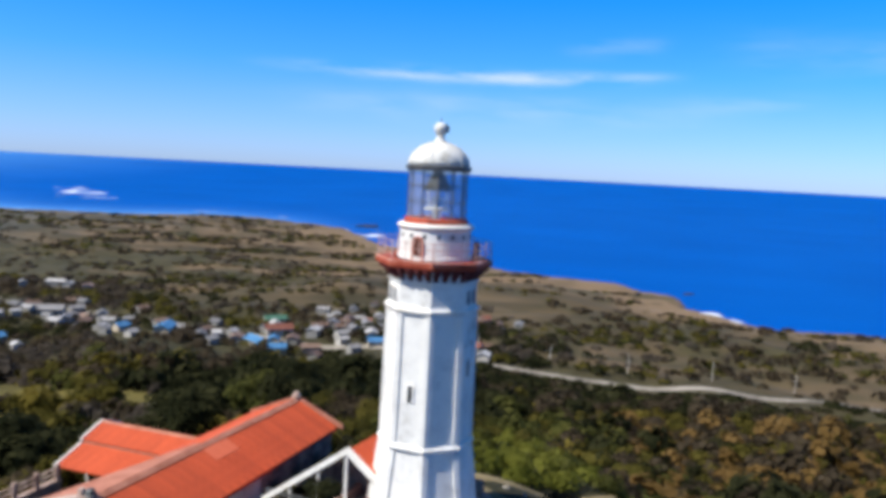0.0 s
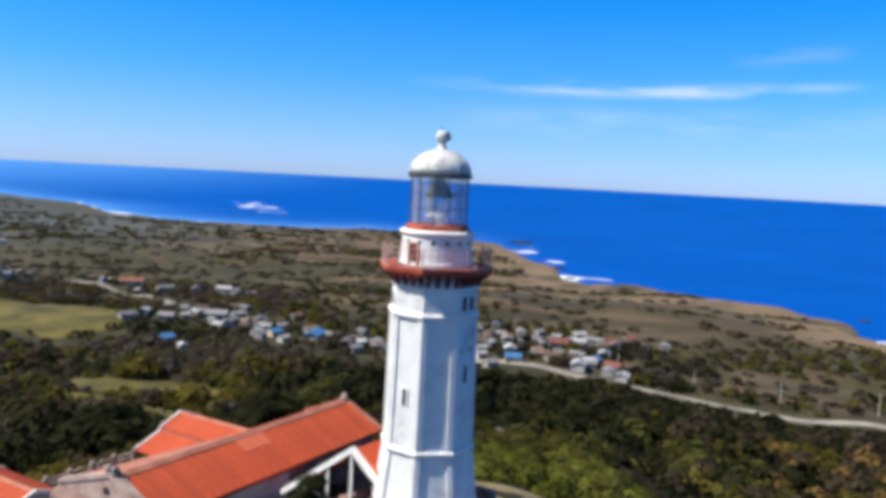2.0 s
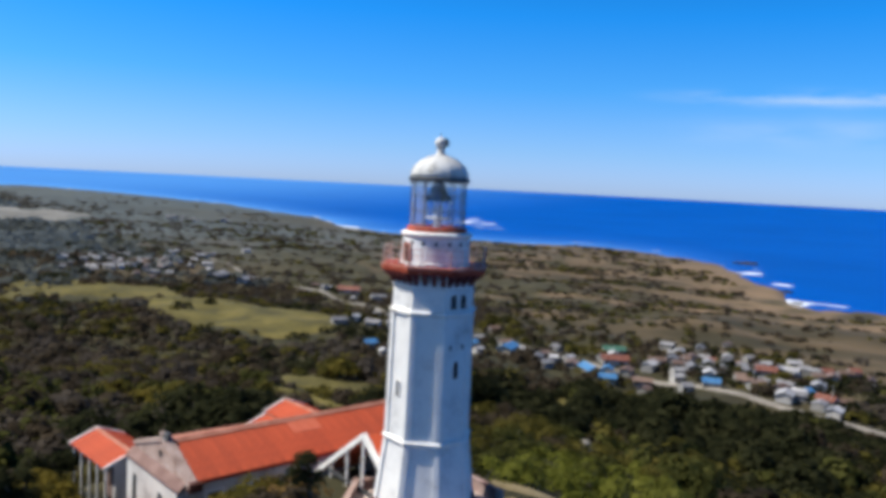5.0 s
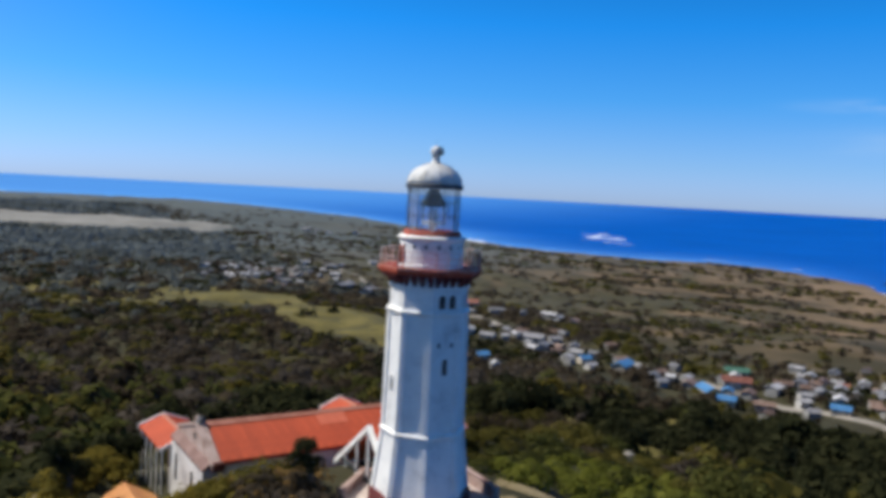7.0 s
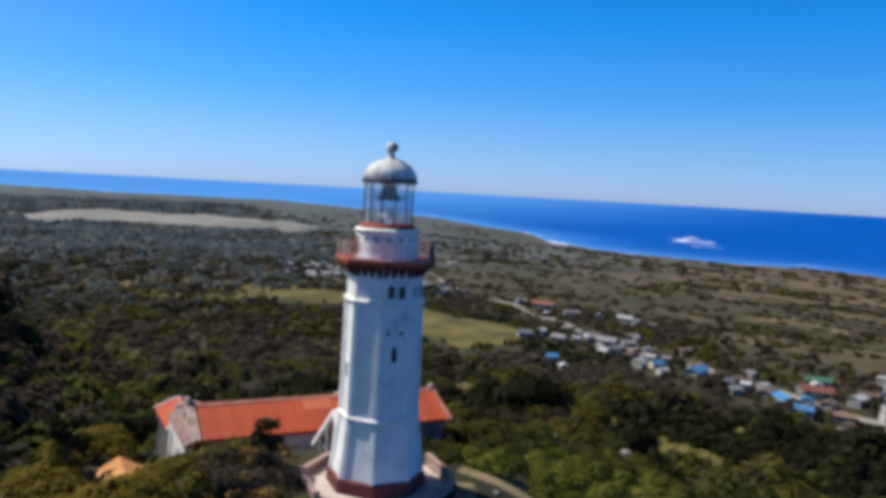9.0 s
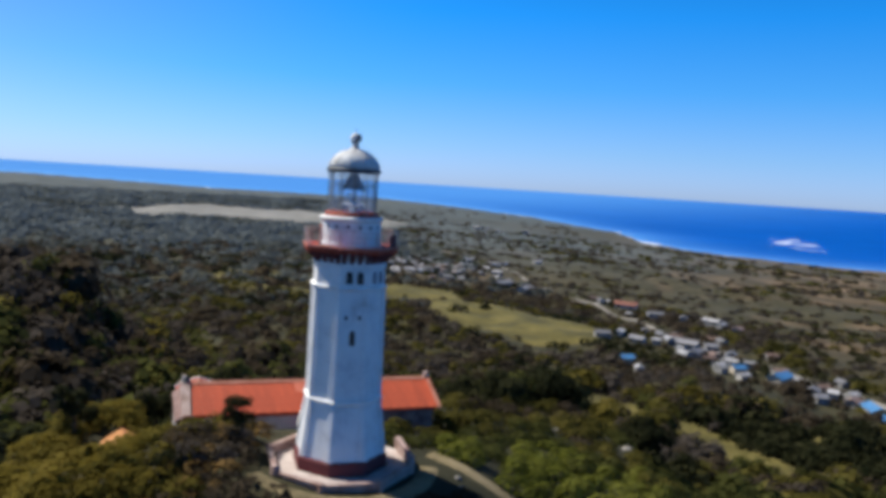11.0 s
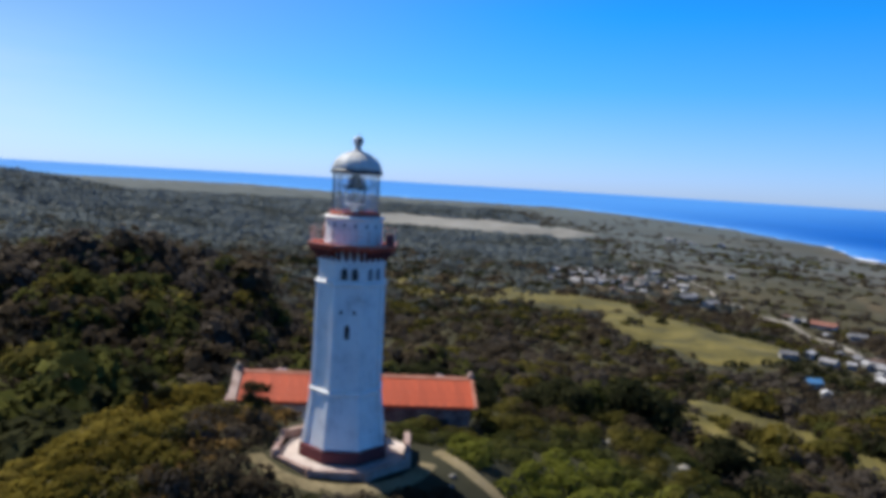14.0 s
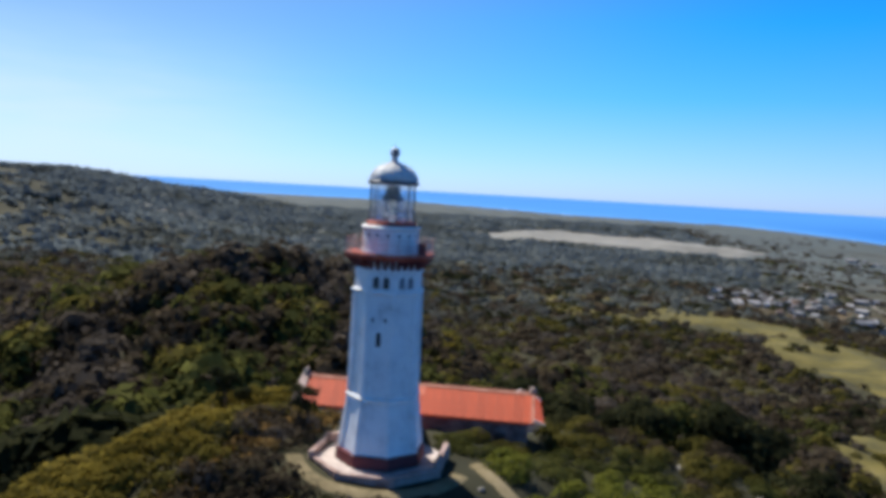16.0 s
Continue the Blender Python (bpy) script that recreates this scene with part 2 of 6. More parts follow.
M_GLASS = glass_material()
LEAF = {
    "straw": material("sunburnt_olive_straw_scrub", [(0.062, 0.052, 0.011), (0.132, 0.108, 0.022), (0.20, 0.160, 0.040)], 0.14, 0.9, 1.0, 0, spec=0.04, island=0.25, coords="World", contrast=(0.25, 0.75)),
    "gold": material("golden_sunburnt_brush", [(0.090, 0.071, 0.014), (0.160, 0.124, 0.022), (0.222, 0.171, 0.040)], 0.14, 0.9, 1.0, 0, spec=0.04, island=0.25, coords="World", contrast=(0.25, 0.75)),
    "bare": material("leafless_grey_brown_brush", [(0.044, 0.037, 0.031), (0.082, 0.069, 0.058), (0.125, 0.106, 0.089)], 0.10, 0.9, 1.0, 0, spec=0.04, island=0.22, coords="World", contrast=(0.25, 0.75)),
    "lush": material("lush_yellow_green_foliage", [(0.062, 0.070, 0.012), (0.140, 0.150, 0.025), (0.22, 0.222, 0.050)], 0.14, 0.9, 1.0, 0, spec=0.04, island=0.25, coords="World", contrast=(0.25, 0.75)),
    # distance haze put into the leaf colour, fainter than in the far scrub
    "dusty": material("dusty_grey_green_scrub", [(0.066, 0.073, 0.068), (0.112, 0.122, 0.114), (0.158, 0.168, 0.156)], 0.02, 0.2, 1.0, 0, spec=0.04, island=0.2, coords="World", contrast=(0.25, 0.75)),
    "tan": material("tan_brown_dead_brush", [(0.110, 0.068, 0.022), (0.195, 0.122, 0.044), (0.27, 0.175, 0.072)], 0.10, 0.9, 1.0, 0, spec=0.04, island=0.2, coords="World", contrast=(0.25, 0.75)),
    # strongest distance haze, painted as pale blue-grey leaf colour
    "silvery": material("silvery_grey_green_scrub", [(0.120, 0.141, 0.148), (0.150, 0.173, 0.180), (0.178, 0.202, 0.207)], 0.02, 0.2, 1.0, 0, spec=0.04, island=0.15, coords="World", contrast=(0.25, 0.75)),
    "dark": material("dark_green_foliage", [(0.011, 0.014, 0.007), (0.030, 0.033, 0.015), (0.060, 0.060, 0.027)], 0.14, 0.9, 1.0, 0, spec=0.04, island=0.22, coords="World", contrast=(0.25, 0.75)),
    "dry": material("dry_brown_olive_foliage", [(0.034, 0.026, 0.018), (0.068, 0.053, 0.036), (0.106, 0.084, 0.058)], 0.14, 0.9, 1.0, 0, spec=0.04, island=0.25, coords="World", contrast=(0.25, 0.75)),
    "olive": material("olive_yellow_foliage", [(0.042, 0.040, 0.011), (0.094, 0.084, 0.020), (0.155, 0.130, 0.035)], 0.14, 0.9, 1.0, 0, spec=0.04, island=0.25, coords="World", contrast=(0.25, 0.75)),
    "green": material("fresh_green_foliage", [(0.033, 0.038, 0.012), (0.074, 0.078, 0.022), (0.125, 0.126, 0.038)], 0.14, 0.9, 1.0, 0, spec=0.04, island=0.25, coords="World", contrast=(0.25, 0.75)),
}


def leafy(m, share=0.5):
    """Lets part of the light shine through the leaves."""
    n, l = m.node_tree.nodes, m.node_tree.links
    b = n["Principled BSDF"]
    colour = b.inputs["Base Color"].links[0].from_socket
    out = next(x for x in n if x.type == "OUTPUT_MATERIAL")
    tr, mix = n.new("ShaderNodeBsdfTranslucent"), n.new("ShaderNodeMixShader")
    mix.inputs[0].default_value = share
    l.new(colour, tr.inputs[0])
    l.new(b.outputs[0], mix.inputs[1])
    l.new(tr.outputs[0], mix.inputs[2])
    l.new(mix.outputs[0], out.inputs["Surface"])


for m in LEAF.values():
    leafy(m)
M_FIELD = material("yellow_green_meadow", [(0.052, 0.046, 0.013), (0.098, 0.083, 0.020), (0.150, 0.122, 0.034)], 0.05, 0.4, 0.95, 0.2, 0.2, coords="World")
M_DRYBED = material("pale_dry_river_flat", [(0.13, 0.128, 0.118), (0.195, 0.19, 0.175), (0.25, 0.243, 0.225)], 0.006, 0.05, 0.95, 0, coords="World")
M_ROAD = material("pale_dusty_road", [(0.12, 0.108, 0.094), (0.23, 0.208, 0.184), (0.34, 0.312, 0.28)], 0.05, 0.5, 0.95, 0.1, coords="World")


# ---- land and sea ----
def lattice(x, y, seed):
    """Smooth value noise, -1 to 1."""
    xi, yi = np.floor(x).astype(np.int64), np.floor(y).astype(np.int64)
    fx, fy = x - xi, y - yi
    fx, fy = fx * fx * (3 - 2 * fx), fy * fy * (3 - 2 * fy)

    def rnd(i, j):
        h = (i * 374761393 + j * 668265263 + seed * 974634777) & 0x7FFFFFFF
        h = ((h ^ (h >> 13)) * 1274126177) & 0x7FFFFFFF
        return ((h ^ (h >> 16)) & 0xFFFF) / 32767.5 - 1.0

    return (rnd(xi, yi) * (1 - fx) + rnd(xi + 1, yi) * fx) * (1 - fy) + (rnd(xi, yi + 1) * (1 - fx) + rnd(xi + 1, yi + 1) * fx) * fy


def smooth(a, b, x):
    t = np.clip((x - a) / (b - a), 0, 1)
    return t * t * (3 - 2 * t)


COAST = np.array([(900, 330), (420, 440), (300, 475), (237, 484), (219, 505), (206, 536), (222, 612), (182, 656), (152, 700), (112, 745), (60, 765), (15, 752), (-8, 768),
                  (-14, 850), (-30, 930), (-52, 975), (-76, 1050), (-112, 1190), (-240, 1320), (-370, 1375), (-500, 1290), (-690, 1275), (-885, 1345), (-1130, 1590), (-1434, 1734), (-1700, 1890),
                  (-2000, 1950), (-2350, 1990), (-2700, 1960), (-2840, 1740), (-3040, 1430), (-3400, 1150), (-3750, 850), (-3850, 0), (-3900, -600), (-6000, -1500),
                  (-6000, -6000), (6000, -6000), (6000, -600), (1800, 50)], float)


def shore(x, y):
    """Metres to the coast, positive on land."""
    best, inside = np.full(x.shape, 1e9), np.zeros(x.shape, bool)
    for (ax, ay), (bx, by) in zip(COAST, np.roll(COAST, -1, 0)):
        dx, dy = bx - ax, by - ay
        t = np.clip(((x - ax) * dx + (y - ay) * dy) / (dx * dx + dy * dy), 0, 1)
        best = np.minimum(best, np.hypot(x - ax - t * dx, y - ay - t * dy))
        inside ^= ((ay > y) != (by > y)) & (x < (bx - ax) * (y - ay) / (by - ay + 1e-9) + ax)
    return np.where(inside, best, -best) + 9 * lattice(x / 45, y / 45, 3) + 5 * lattice(x / 17, y / 17, 4)


def sea_z(r):
    """The sea; past 2 km it is lifted, so that its edge stands where the horizon is."""
    return -85 + 74 * np.clip((r - 2000) / 2950, 0, 1.2) ** 2


def ground_z(x, y):
    x, y = np.asarray(x, float), np.asarray(y, float)
    r = np.hypot(x, y)
    hu, hv = 0.3404 * x + 0.9403 * y, 0.9403 * x - 0.3404 * y
    rr = np.sqrt(((x + 9) / 25) ** 2 + ((y - 1) / 31) ** 2)
    d = np.maximum(rr - 1, 0) * 28
    z = -2.25 - 1.9 * smooth(6.5, 15, r) - 2.0 * smooth(0.5, 1.05, rr)
    z = z + 1.9 * np.exp(-(((x + 4) / 9) ** 2 + ((y + 15) / 8) ** 2))
    z = z + (-5.2 - z) * smooth(-9.0, -11.0, hv) * smooth(14, 11.5, np.abs(hu - 1))
    z = z - 5.0 * smooth(-18, -24, hv) * smooth(30, 14, np.abs(hu - 1))
    z = z - 3.2 * np.exp(-(((x + 17.5) / 5.5) ** 2 + ((y + 6) / 5) ** 2))
    # a mound whose crest south-west of the house falls away steeply
    crest = -0.72 * x - 0.69 * y + 5 * smooth(-13, -22, y)
    z = z + 1.5 * np.exp(-(((x + 8.5) / 4.5) ** 2 + ((y + 9) / 6) ** 2)) - 1.3 * np.exp(-(((x + 14) / 4) ** 2 + ((y + 14) / 5) ** 2))
    z = z + (-4.9 - z) * np.exp(-((crest - 21.5) / 3.4) ** 2) * smooth(-10.3, -13.3, hu) * smooth(-24, -17, y) * smooth(-46, -34, x)
    z = z - 17 * smooth(22.5, 37, crest) * smooth(14, -4, y) * smooth(-75, -45, x)
    z = z - 60 * (1 - np.exp(-d / 78)) + 3.2 * smooth(20, 120, d) * (lattice(x / 55, y / 55, 7) + 0.5 * lattice(x / 22, y / 22, 8))
    z = z - 11 * smooth(330, 900, r)
    # wooded hill behind the house, and the range in the far south-west
    z = z + 45 * np.exp(-(((x + 205) / 85) ** 2 + ((y - 2) / 75) ** 2))
    z = z + 22 * np.exp(-(((x + 330) / 120) ** 2 + ((y + 110) / 110) ** 2))
    z = z + 103 * np.exp(-(((x + 1600) / 520) ** 2 + ((y + 520) / 620) ** 2)) * (1 + 0.10 * lattice(x / 160, y / 160, 5))
    z = z + 97 * np.exp(-(((x + 760) / 280) ** 2 + ((y + 340) / 250) ** 2)) * (1 + 0.16 * lattice(x / 90, y / 90, 6))
    z = z - 9 * np.exp(-(((x - 255) / 55) ** 2 + ((y - 485) / 38) ** 2))
    z = z + (sea_z(r) + 85)
    z = z + 1.2 * smooth(250, 700, r) * (lattice(x / 120, y / 120, 9) + 0.4 * lattice(x / 35, y / 35, 10))
    # the plain runs down to a low shore in the west, and ends in a small cliff in the north
    s, west = shore(x, y), smooth(120, -250, x)
    fall = (1 - smooth(0, 150 + 300 * west, s)) * (0.45 + 0.37 * west)
    z = sea_z(r) + (z - sea_z(r)) * (1 - fall)
    e = smooth(-14, 12, s)
    return np.where(e >= 1, z, (sea_z(r) - 7) * (1 - e) + z * e)


def cover(x, y):
    """How closely trees stand on the plain, 0 to 1."""
    r = np.hypot(x, y)
    k = 0.8 + 0.5 * smooth(600, 1600, r)
    n = 0.8 * lattice(x / 75 / k, y / 46 / k, 60) + 0.7 * lattice(x / 28 / k, y / 17 / k, 61) + 0.35 * lattice(x / 12, y / 12, 62)
    wooded = smooth(-60, -280, x) * smooth(820, 480, y + 0.35 * x)
    near_hill = smooth(520, 280, r)
    c = smooth(-0.3, 0.4, n + 1.7 * wooded + 0.55 * near_hill - 0.45 - 0.1 * smooth(100, 500, y + 0.5 * x))
    hedge = smooth(0.085, 0.03, np.abs(lattice(x / 130, y / 75, 64) + 0.3 * lattice(x / 40, y / 40, 65))) * smooth(-0.5, 0.1, lattice(x / 30, y / 30, 66))
    c = np.maximum(c, 0.85 * hedge)
    for cx, cy, w in ((-505, 485, 75), (-560, 510, 50), (-720, 760, 70)):
        c = c * (1 - 0.6 * np.exp(-((x - cx) ** 2 + (y - cy) ** 2) / w ** 2))
    c = np.maximum(c, 0.75 * smooth(-0.25, 0.35, lattice(x / 26, y / 13, 67)) * smooth(0, 70, x) * smooth(470, 330, r))
    c = np.maximum(c, 0.92 * smooth(-420, -560, x) * smooth(80, -60, y) * smooth(-0.75, -0.2, lattice(x / 60, y / 60, 69)))
    # gardens and trees between the houses
    for cx, cy, w in ((-195, 385, 55), (-120, 335, 60), (-18, 345, 65), (-60, 305, 50), (20, 300, 40), (-560, 490, 60), (-170, 300, 50)):
        c = np.maximum(c, 0.8 * np.exp(-((x - cx) ** 2 + (y - cy) ** 2) / w ** 2))
    return c


def gz(x, y):
    return float(ground_z(np.array([x]), np.array([y]))[0])


def mesh_object(name, verts, faces, mat, smooth_shading=False):
    me = bpy.data.meshes.new(name)
    me.from_pydata(verts, [], faces)
    me.materials.append(mat)
    if smooth_shading:
        me.polygons.foreach_set("use_smooth", np.ones(len(me.polygons), bool))
    me.update()
    return new(name, me)


AZ = np.radians(np.concatenate([np.arange(40, 205, 0.4), np.arange(205, 400, 3.0)]))


def polar_sheet(name, radii, height, mat):
    n, k = len(AZ), len(radii)
    x = np.concatenate([[0], np.outer(radii, np.cos(AZ)).ravel()])
    y = np.concatenate([[0], np.outer(radii, np.sin(AZ)).ravel()])
    z = height(x, y)
    i = np.arange(n)
    j = (i + 1) % n
    faces = [(0, int(1 + a), int(1 + b)) for a, b in zip(i, j)]
    for q in range(k - 1):
        o, p = 1 + q * n, 1 + (q + 1) * n
        faces += np.stack([o + i, p + i, p + j, o + j], 1).tolist()
    return mesh_object(name, np.stack([x, y, z], 1).tolist(), faces, mat, True), x, y


def ground_material():
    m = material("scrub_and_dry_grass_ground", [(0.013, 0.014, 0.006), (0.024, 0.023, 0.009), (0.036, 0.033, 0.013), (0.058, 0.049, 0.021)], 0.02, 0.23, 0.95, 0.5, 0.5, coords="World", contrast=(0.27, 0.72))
    n, l = m.node_tree.nodes, m.node_tree.links
    b = n["Principled BSDF"]
    old = b.inputs["Base Color"].links[0].from_socket
    # dry cliff-top grass near the coast, bare rock on the cliff
    at = n.new("ShaderNodeAttribute")
    at.attribute_name = "coastal"
    pos = n.new("ShaderNodeNewGeometry").outputs["Position"]
    mp = n.new("ShaderNodeMapping")
    mp.inputs["Scale"].default_value = (0.006, 0.022, 0.02)
    l.new(pos, mp.inputs[0])
    band = n.new("ShaderNodeTexNoise")
    band.inputs["Scale"].default_value, band.inputs["Detail"].default_value = 1.0, 6
    l.new(mp.outputs[0], band.inputs["Vector"])
    r2 = n.new("ShaderNodeValToRGB")
    for k, (p, c) in enumerate(((0.36, (0.038, 0.032, 0.016)), (0.50, (0.088, 0.064, 0.034)), (0.64, (0.172, 0.118, 0.070)))):
        if k == 2:
            r2.color_ramp.elements.new(p)
        r2.color_ramp.elements[k].position = p
        r2.color_ramp.elements[k].color = (*c, 1)
    l.new(band.outputs["Fac"], r2.inputs[0])
    mx = n.new("ShaderNodeMix")
    mx.data_type = "RGBA"
    l.new(at.outputs["Fac"], mx.inputs[0])
    l.new(old, mx.inputs[6])
    l.new(r2.outputs[0], mx.inputs[7])
    # bare tan soil along the cliff top
    cl, m2 = n.new("ShaderNodeAttribute"), n.new("ShaderNodeMix")
    cl.attribute_name = "cliff_top"
    m2.data_type = "RGBA"
    l.new(cl.outputs["Fac"], m2.inputs[0])
    l.new(mx.outputs[2], m2.inputs[6])
    m2.inputs[7].default_value = (0.21, 0.145, 0.088, 1)
    mx = m2
    # blue-grey distance haze painted into the wooded far plain
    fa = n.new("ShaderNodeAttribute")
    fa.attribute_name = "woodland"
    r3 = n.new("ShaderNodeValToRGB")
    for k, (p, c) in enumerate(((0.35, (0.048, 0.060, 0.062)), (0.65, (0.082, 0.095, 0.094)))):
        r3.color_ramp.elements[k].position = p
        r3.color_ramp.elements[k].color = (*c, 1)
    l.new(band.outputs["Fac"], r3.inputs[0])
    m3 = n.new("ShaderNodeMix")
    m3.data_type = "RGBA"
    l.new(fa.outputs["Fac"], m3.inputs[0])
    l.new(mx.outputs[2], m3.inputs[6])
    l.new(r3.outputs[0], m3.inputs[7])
    # low growth under and between the trees of the plain
    ca, grain, r4, m4, m5 = n.new("ShaderNodeAttribute"), n.new("ShaderNodeTexNoise"), n.new("ShaderNodeValToRGB"), n.new("ShaderNodeMix"), n.new("ShaderNodeMix")
    ca.attribute_name = "cover"
    grain.inputs["Scale"].default_value, grain.inputs["Detail"].default_value = 0.11, 4
    l.new(pos, grain.inputs["Vector"])
    for k, (p, c) in enumerate(((0.36, (0.021, 0.021, 0.008)), (0.66, (0.066, 0.058, 0.024)))):
        r4.color_ramp.elements[k].position = p
        r4.color_ramp.elements[k].color = (*c, 1)
    l.new(grain.outputs["Fac"], r4.inputs[0])
    m4.data_type = m5.data_type = "RGBA"
    l.new(fa.outputs["Fac"], m4.inputs[0])
    l.new(r4.outputs[0], m4.inputs[6])
    l.new(r3.outputs[0], m4.inputs[7])
    l.new(ca.outputs["Fac"], m5.inputs[0])
    l.new(m3.outputs[2], m5.inputs[6])
    l.new(m4.outputs[2], m5.inputs[7])
    l.new(m5.outputs[2], b.inputs["Base Color"])
    return m


def sea_material():
    m = bpy.data.materials.new("deep_blue_sea")
    m.use_nodes = True
    n, l = m.node_tree.nodes, m.node_tree.links
    b = n["Principled BSDF"]
    b.inputs["Roughness"].default_value, b.inputs["Specular IOR Level"].default_value = 0.5, 0.02
    pos = n.new("ShaderNodeNewGeometry").outputs["Position"]
    big, small, surf = (n.new("ShaderNodeTexNoise") for _ in range(3))
    for t, s in ((big, 0.004), (small, 0.12), (surf, 0.022)):
        t.inputs["Scale"].default_value, t.inputs["Detail"].default_value = s, 5
        l.new(pos, t.inputs["Vector"])
    ramp = n.new("ShaderNodeValToRGB")
    ramp.color_ramp.elements[0].position, ramp.color_ramp.elements[0].color = 0.3, (0.0, 0.066, 0.34, 1)
    ramp.color_ramp.elements[1].position, ramp.color_ramp.elements[1].color = 0.7, (0.0, 0.082, 0.41, 1)
    l.new(big.outputs["Fac"], ramp.inputs[0])
    at = n.new("ShaderNodeAttribute")
    at.attribute_name = "shallow"
    mx = n.new("ShaderNodeMix")
    mx.data_type = "RGBA"
    l.new(at.outputs["Fac"], mx.inputs[0])
    l.new(ramp.outputs[0], mx.inputs[6])
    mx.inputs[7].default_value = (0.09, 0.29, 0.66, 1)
    fo = n.new("ShaderNodeAttribute")
    fo.attribute_name = "foam"
    ad = n.new("ShaderNodeMath")
    ad.operation = "ADD"
    l.new(fo.outputs["Fac"], ad.inputs[0])
    l.new(surf.outputs["Fac"], ad.inputs[1])
    mr = n.new("ShaderNodeMapRange")
    mr.inputs["From Min"].default_value, mr.inputs["From Max"].default_value = 1.0, 1.25
    l.new(ad.outputs[0], mr.inputs["Value"])
    fm = n.new("ShaderNodeMix")
    fm.data_type = "RGBA"
    l.new(mr.outputs[0], fm.inputs[0])
    l.new(mx.outputs[2], fm.inputs[6])
    fm.inputs[7].default_value = (0.72, 0.78, 0.85, 1)
    l.new(fm.outputs[2], b.inputs["Base Color"])
    bp = n.new("ShaderNodeBump")
    bp.inputs["Strength"].default_value, bp.inputs["Distance"].default_value = 0.25, 1.0
    l.new(small.outputs["Fac"], bp.inputs["Height"])
    l.new(bp.outputs[0], b.inputs["Normal"])
    return m


near = np.concatenate([np.arange(2, 60, 1.5), 60 * 1.016 ** np.arange(0, 280)])
near = near[near < 4950]
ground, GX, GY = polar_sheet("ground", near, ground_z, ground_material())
tagged(ground, "hilly headland of scrub, dry grass and soil falling to the sea", "ground", kind="structure")
gr = np.hypot(GX, GY)
attr = ground.data.attributes.new("coastal", "FLOAT", "POINT")
attr.data.foreach_set("value", (smooth(300 - 70 * smooth(-80, 20, GX), 480 - 150 * smooth(-80, 20, GX), gr) * smooth(2600, 900, gr) * smooth(60, 320, GY + 0.5 * GX + 60 * lattice(GX / 90, GY / 90, 15))).astype(np.float32))

# where haze is mixed into the ground colour, growing with distance
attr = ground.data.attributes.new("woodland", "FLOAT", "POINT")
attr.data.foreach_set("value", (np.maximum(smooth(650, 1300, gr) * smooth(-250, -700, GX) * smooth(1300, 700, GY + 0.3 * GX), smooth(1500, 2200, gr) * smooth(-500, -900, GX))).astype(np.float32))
attr = ground.data.attributes.new("cliff_top", "FLOAT", "POINT")
attr.data.foreach_set("value", (smooth(120, 25, shore(GX, GY) + 35 * lattice(GX / 30, GY / 30, 16)) * smooth(2000, 1000, gr) * (0.65 + 0.35 * lattice(GX / 60, GY / 25, 17))).astype(np.float32))
attr = ground.data.attributes.new("cover", "FLOAT", "POINT")
attr.data.foreach_set("value", (0.9 * smooth(200, 300, gr) * cover(GX, GY)).astype(np.float32))
far = np.concatenate([[60.0], 380 * 1.012 ** np.arange(0, 220)])
far = np.append(far[far < 4950], 4975)
sea, SX, SY = polar_sheet("sea", far, lambda x, y: sea_z(np.hypot(x, y)), sea_material())
tagged(sea, "deep blue open sea with white surf at the rocks", "sea", kind="structure")
sh = shore(SX, SY)
# shallows along the shore, plus sun glare painted paler towards the far west
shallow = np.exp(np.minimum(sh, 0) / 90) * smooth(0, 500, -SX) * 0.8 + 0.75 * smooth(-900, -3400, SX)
foam = np.clip(1 + (sh - 8) / 26, 0, 1) * (0.42 + 0.16 * smooth(-350, -700, SX) + 0.3 * lattice(SX / 60, SY / 60, 11))


def breaker(cx, cy, length, depth, angle, amount):
    c, s = math.cos(radians(angle)), math.sin(radians(angle))
    a, b = (SX - cx) * c + (SY - cy) * s, -(SX - cx) * s + (SY - cy) * c
    return amount * np.exp(-((a / length) ** 2 + (b / depth) ** 2))


for row in ((-930, 2060, 62, 170, 24, 0.46), (-735, 1710, 105, 20, 8, 0.58), (-830, 1880, 90, 70, 20, 0.46), (-880, 1950, 260, 420, 22, 0.16), (-1230, 1560, 120, 30, 30, 0.45),
            (-410, 1440, 60, 22, 0, 0.6), (-260, 1392, 22, 26, 40, 0.62), (-70, 1110, 17, 28, 0, 0.85), (-72, 1190, 15, 26, 0, 0.75), (-30, 985, 22, 24, 10, 0.85), (-4, 806, 14, 20, 0, 0.9),
            (28, 828, 34, 14, 0, 0.78), (224, 556, 11, 20, -30, 0.9), (234, 531, 14, 16, -40, 0.9), (215, 655, 34, 7, 10, 0.7), (-885, 1345, 60, 40, 30, 0.7)):
    foam = foam + breaker(*row)
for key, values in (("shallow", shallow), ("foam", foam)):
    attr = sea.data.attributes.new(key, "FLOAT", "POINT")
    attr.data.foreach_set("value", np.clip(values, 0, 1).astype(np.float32))


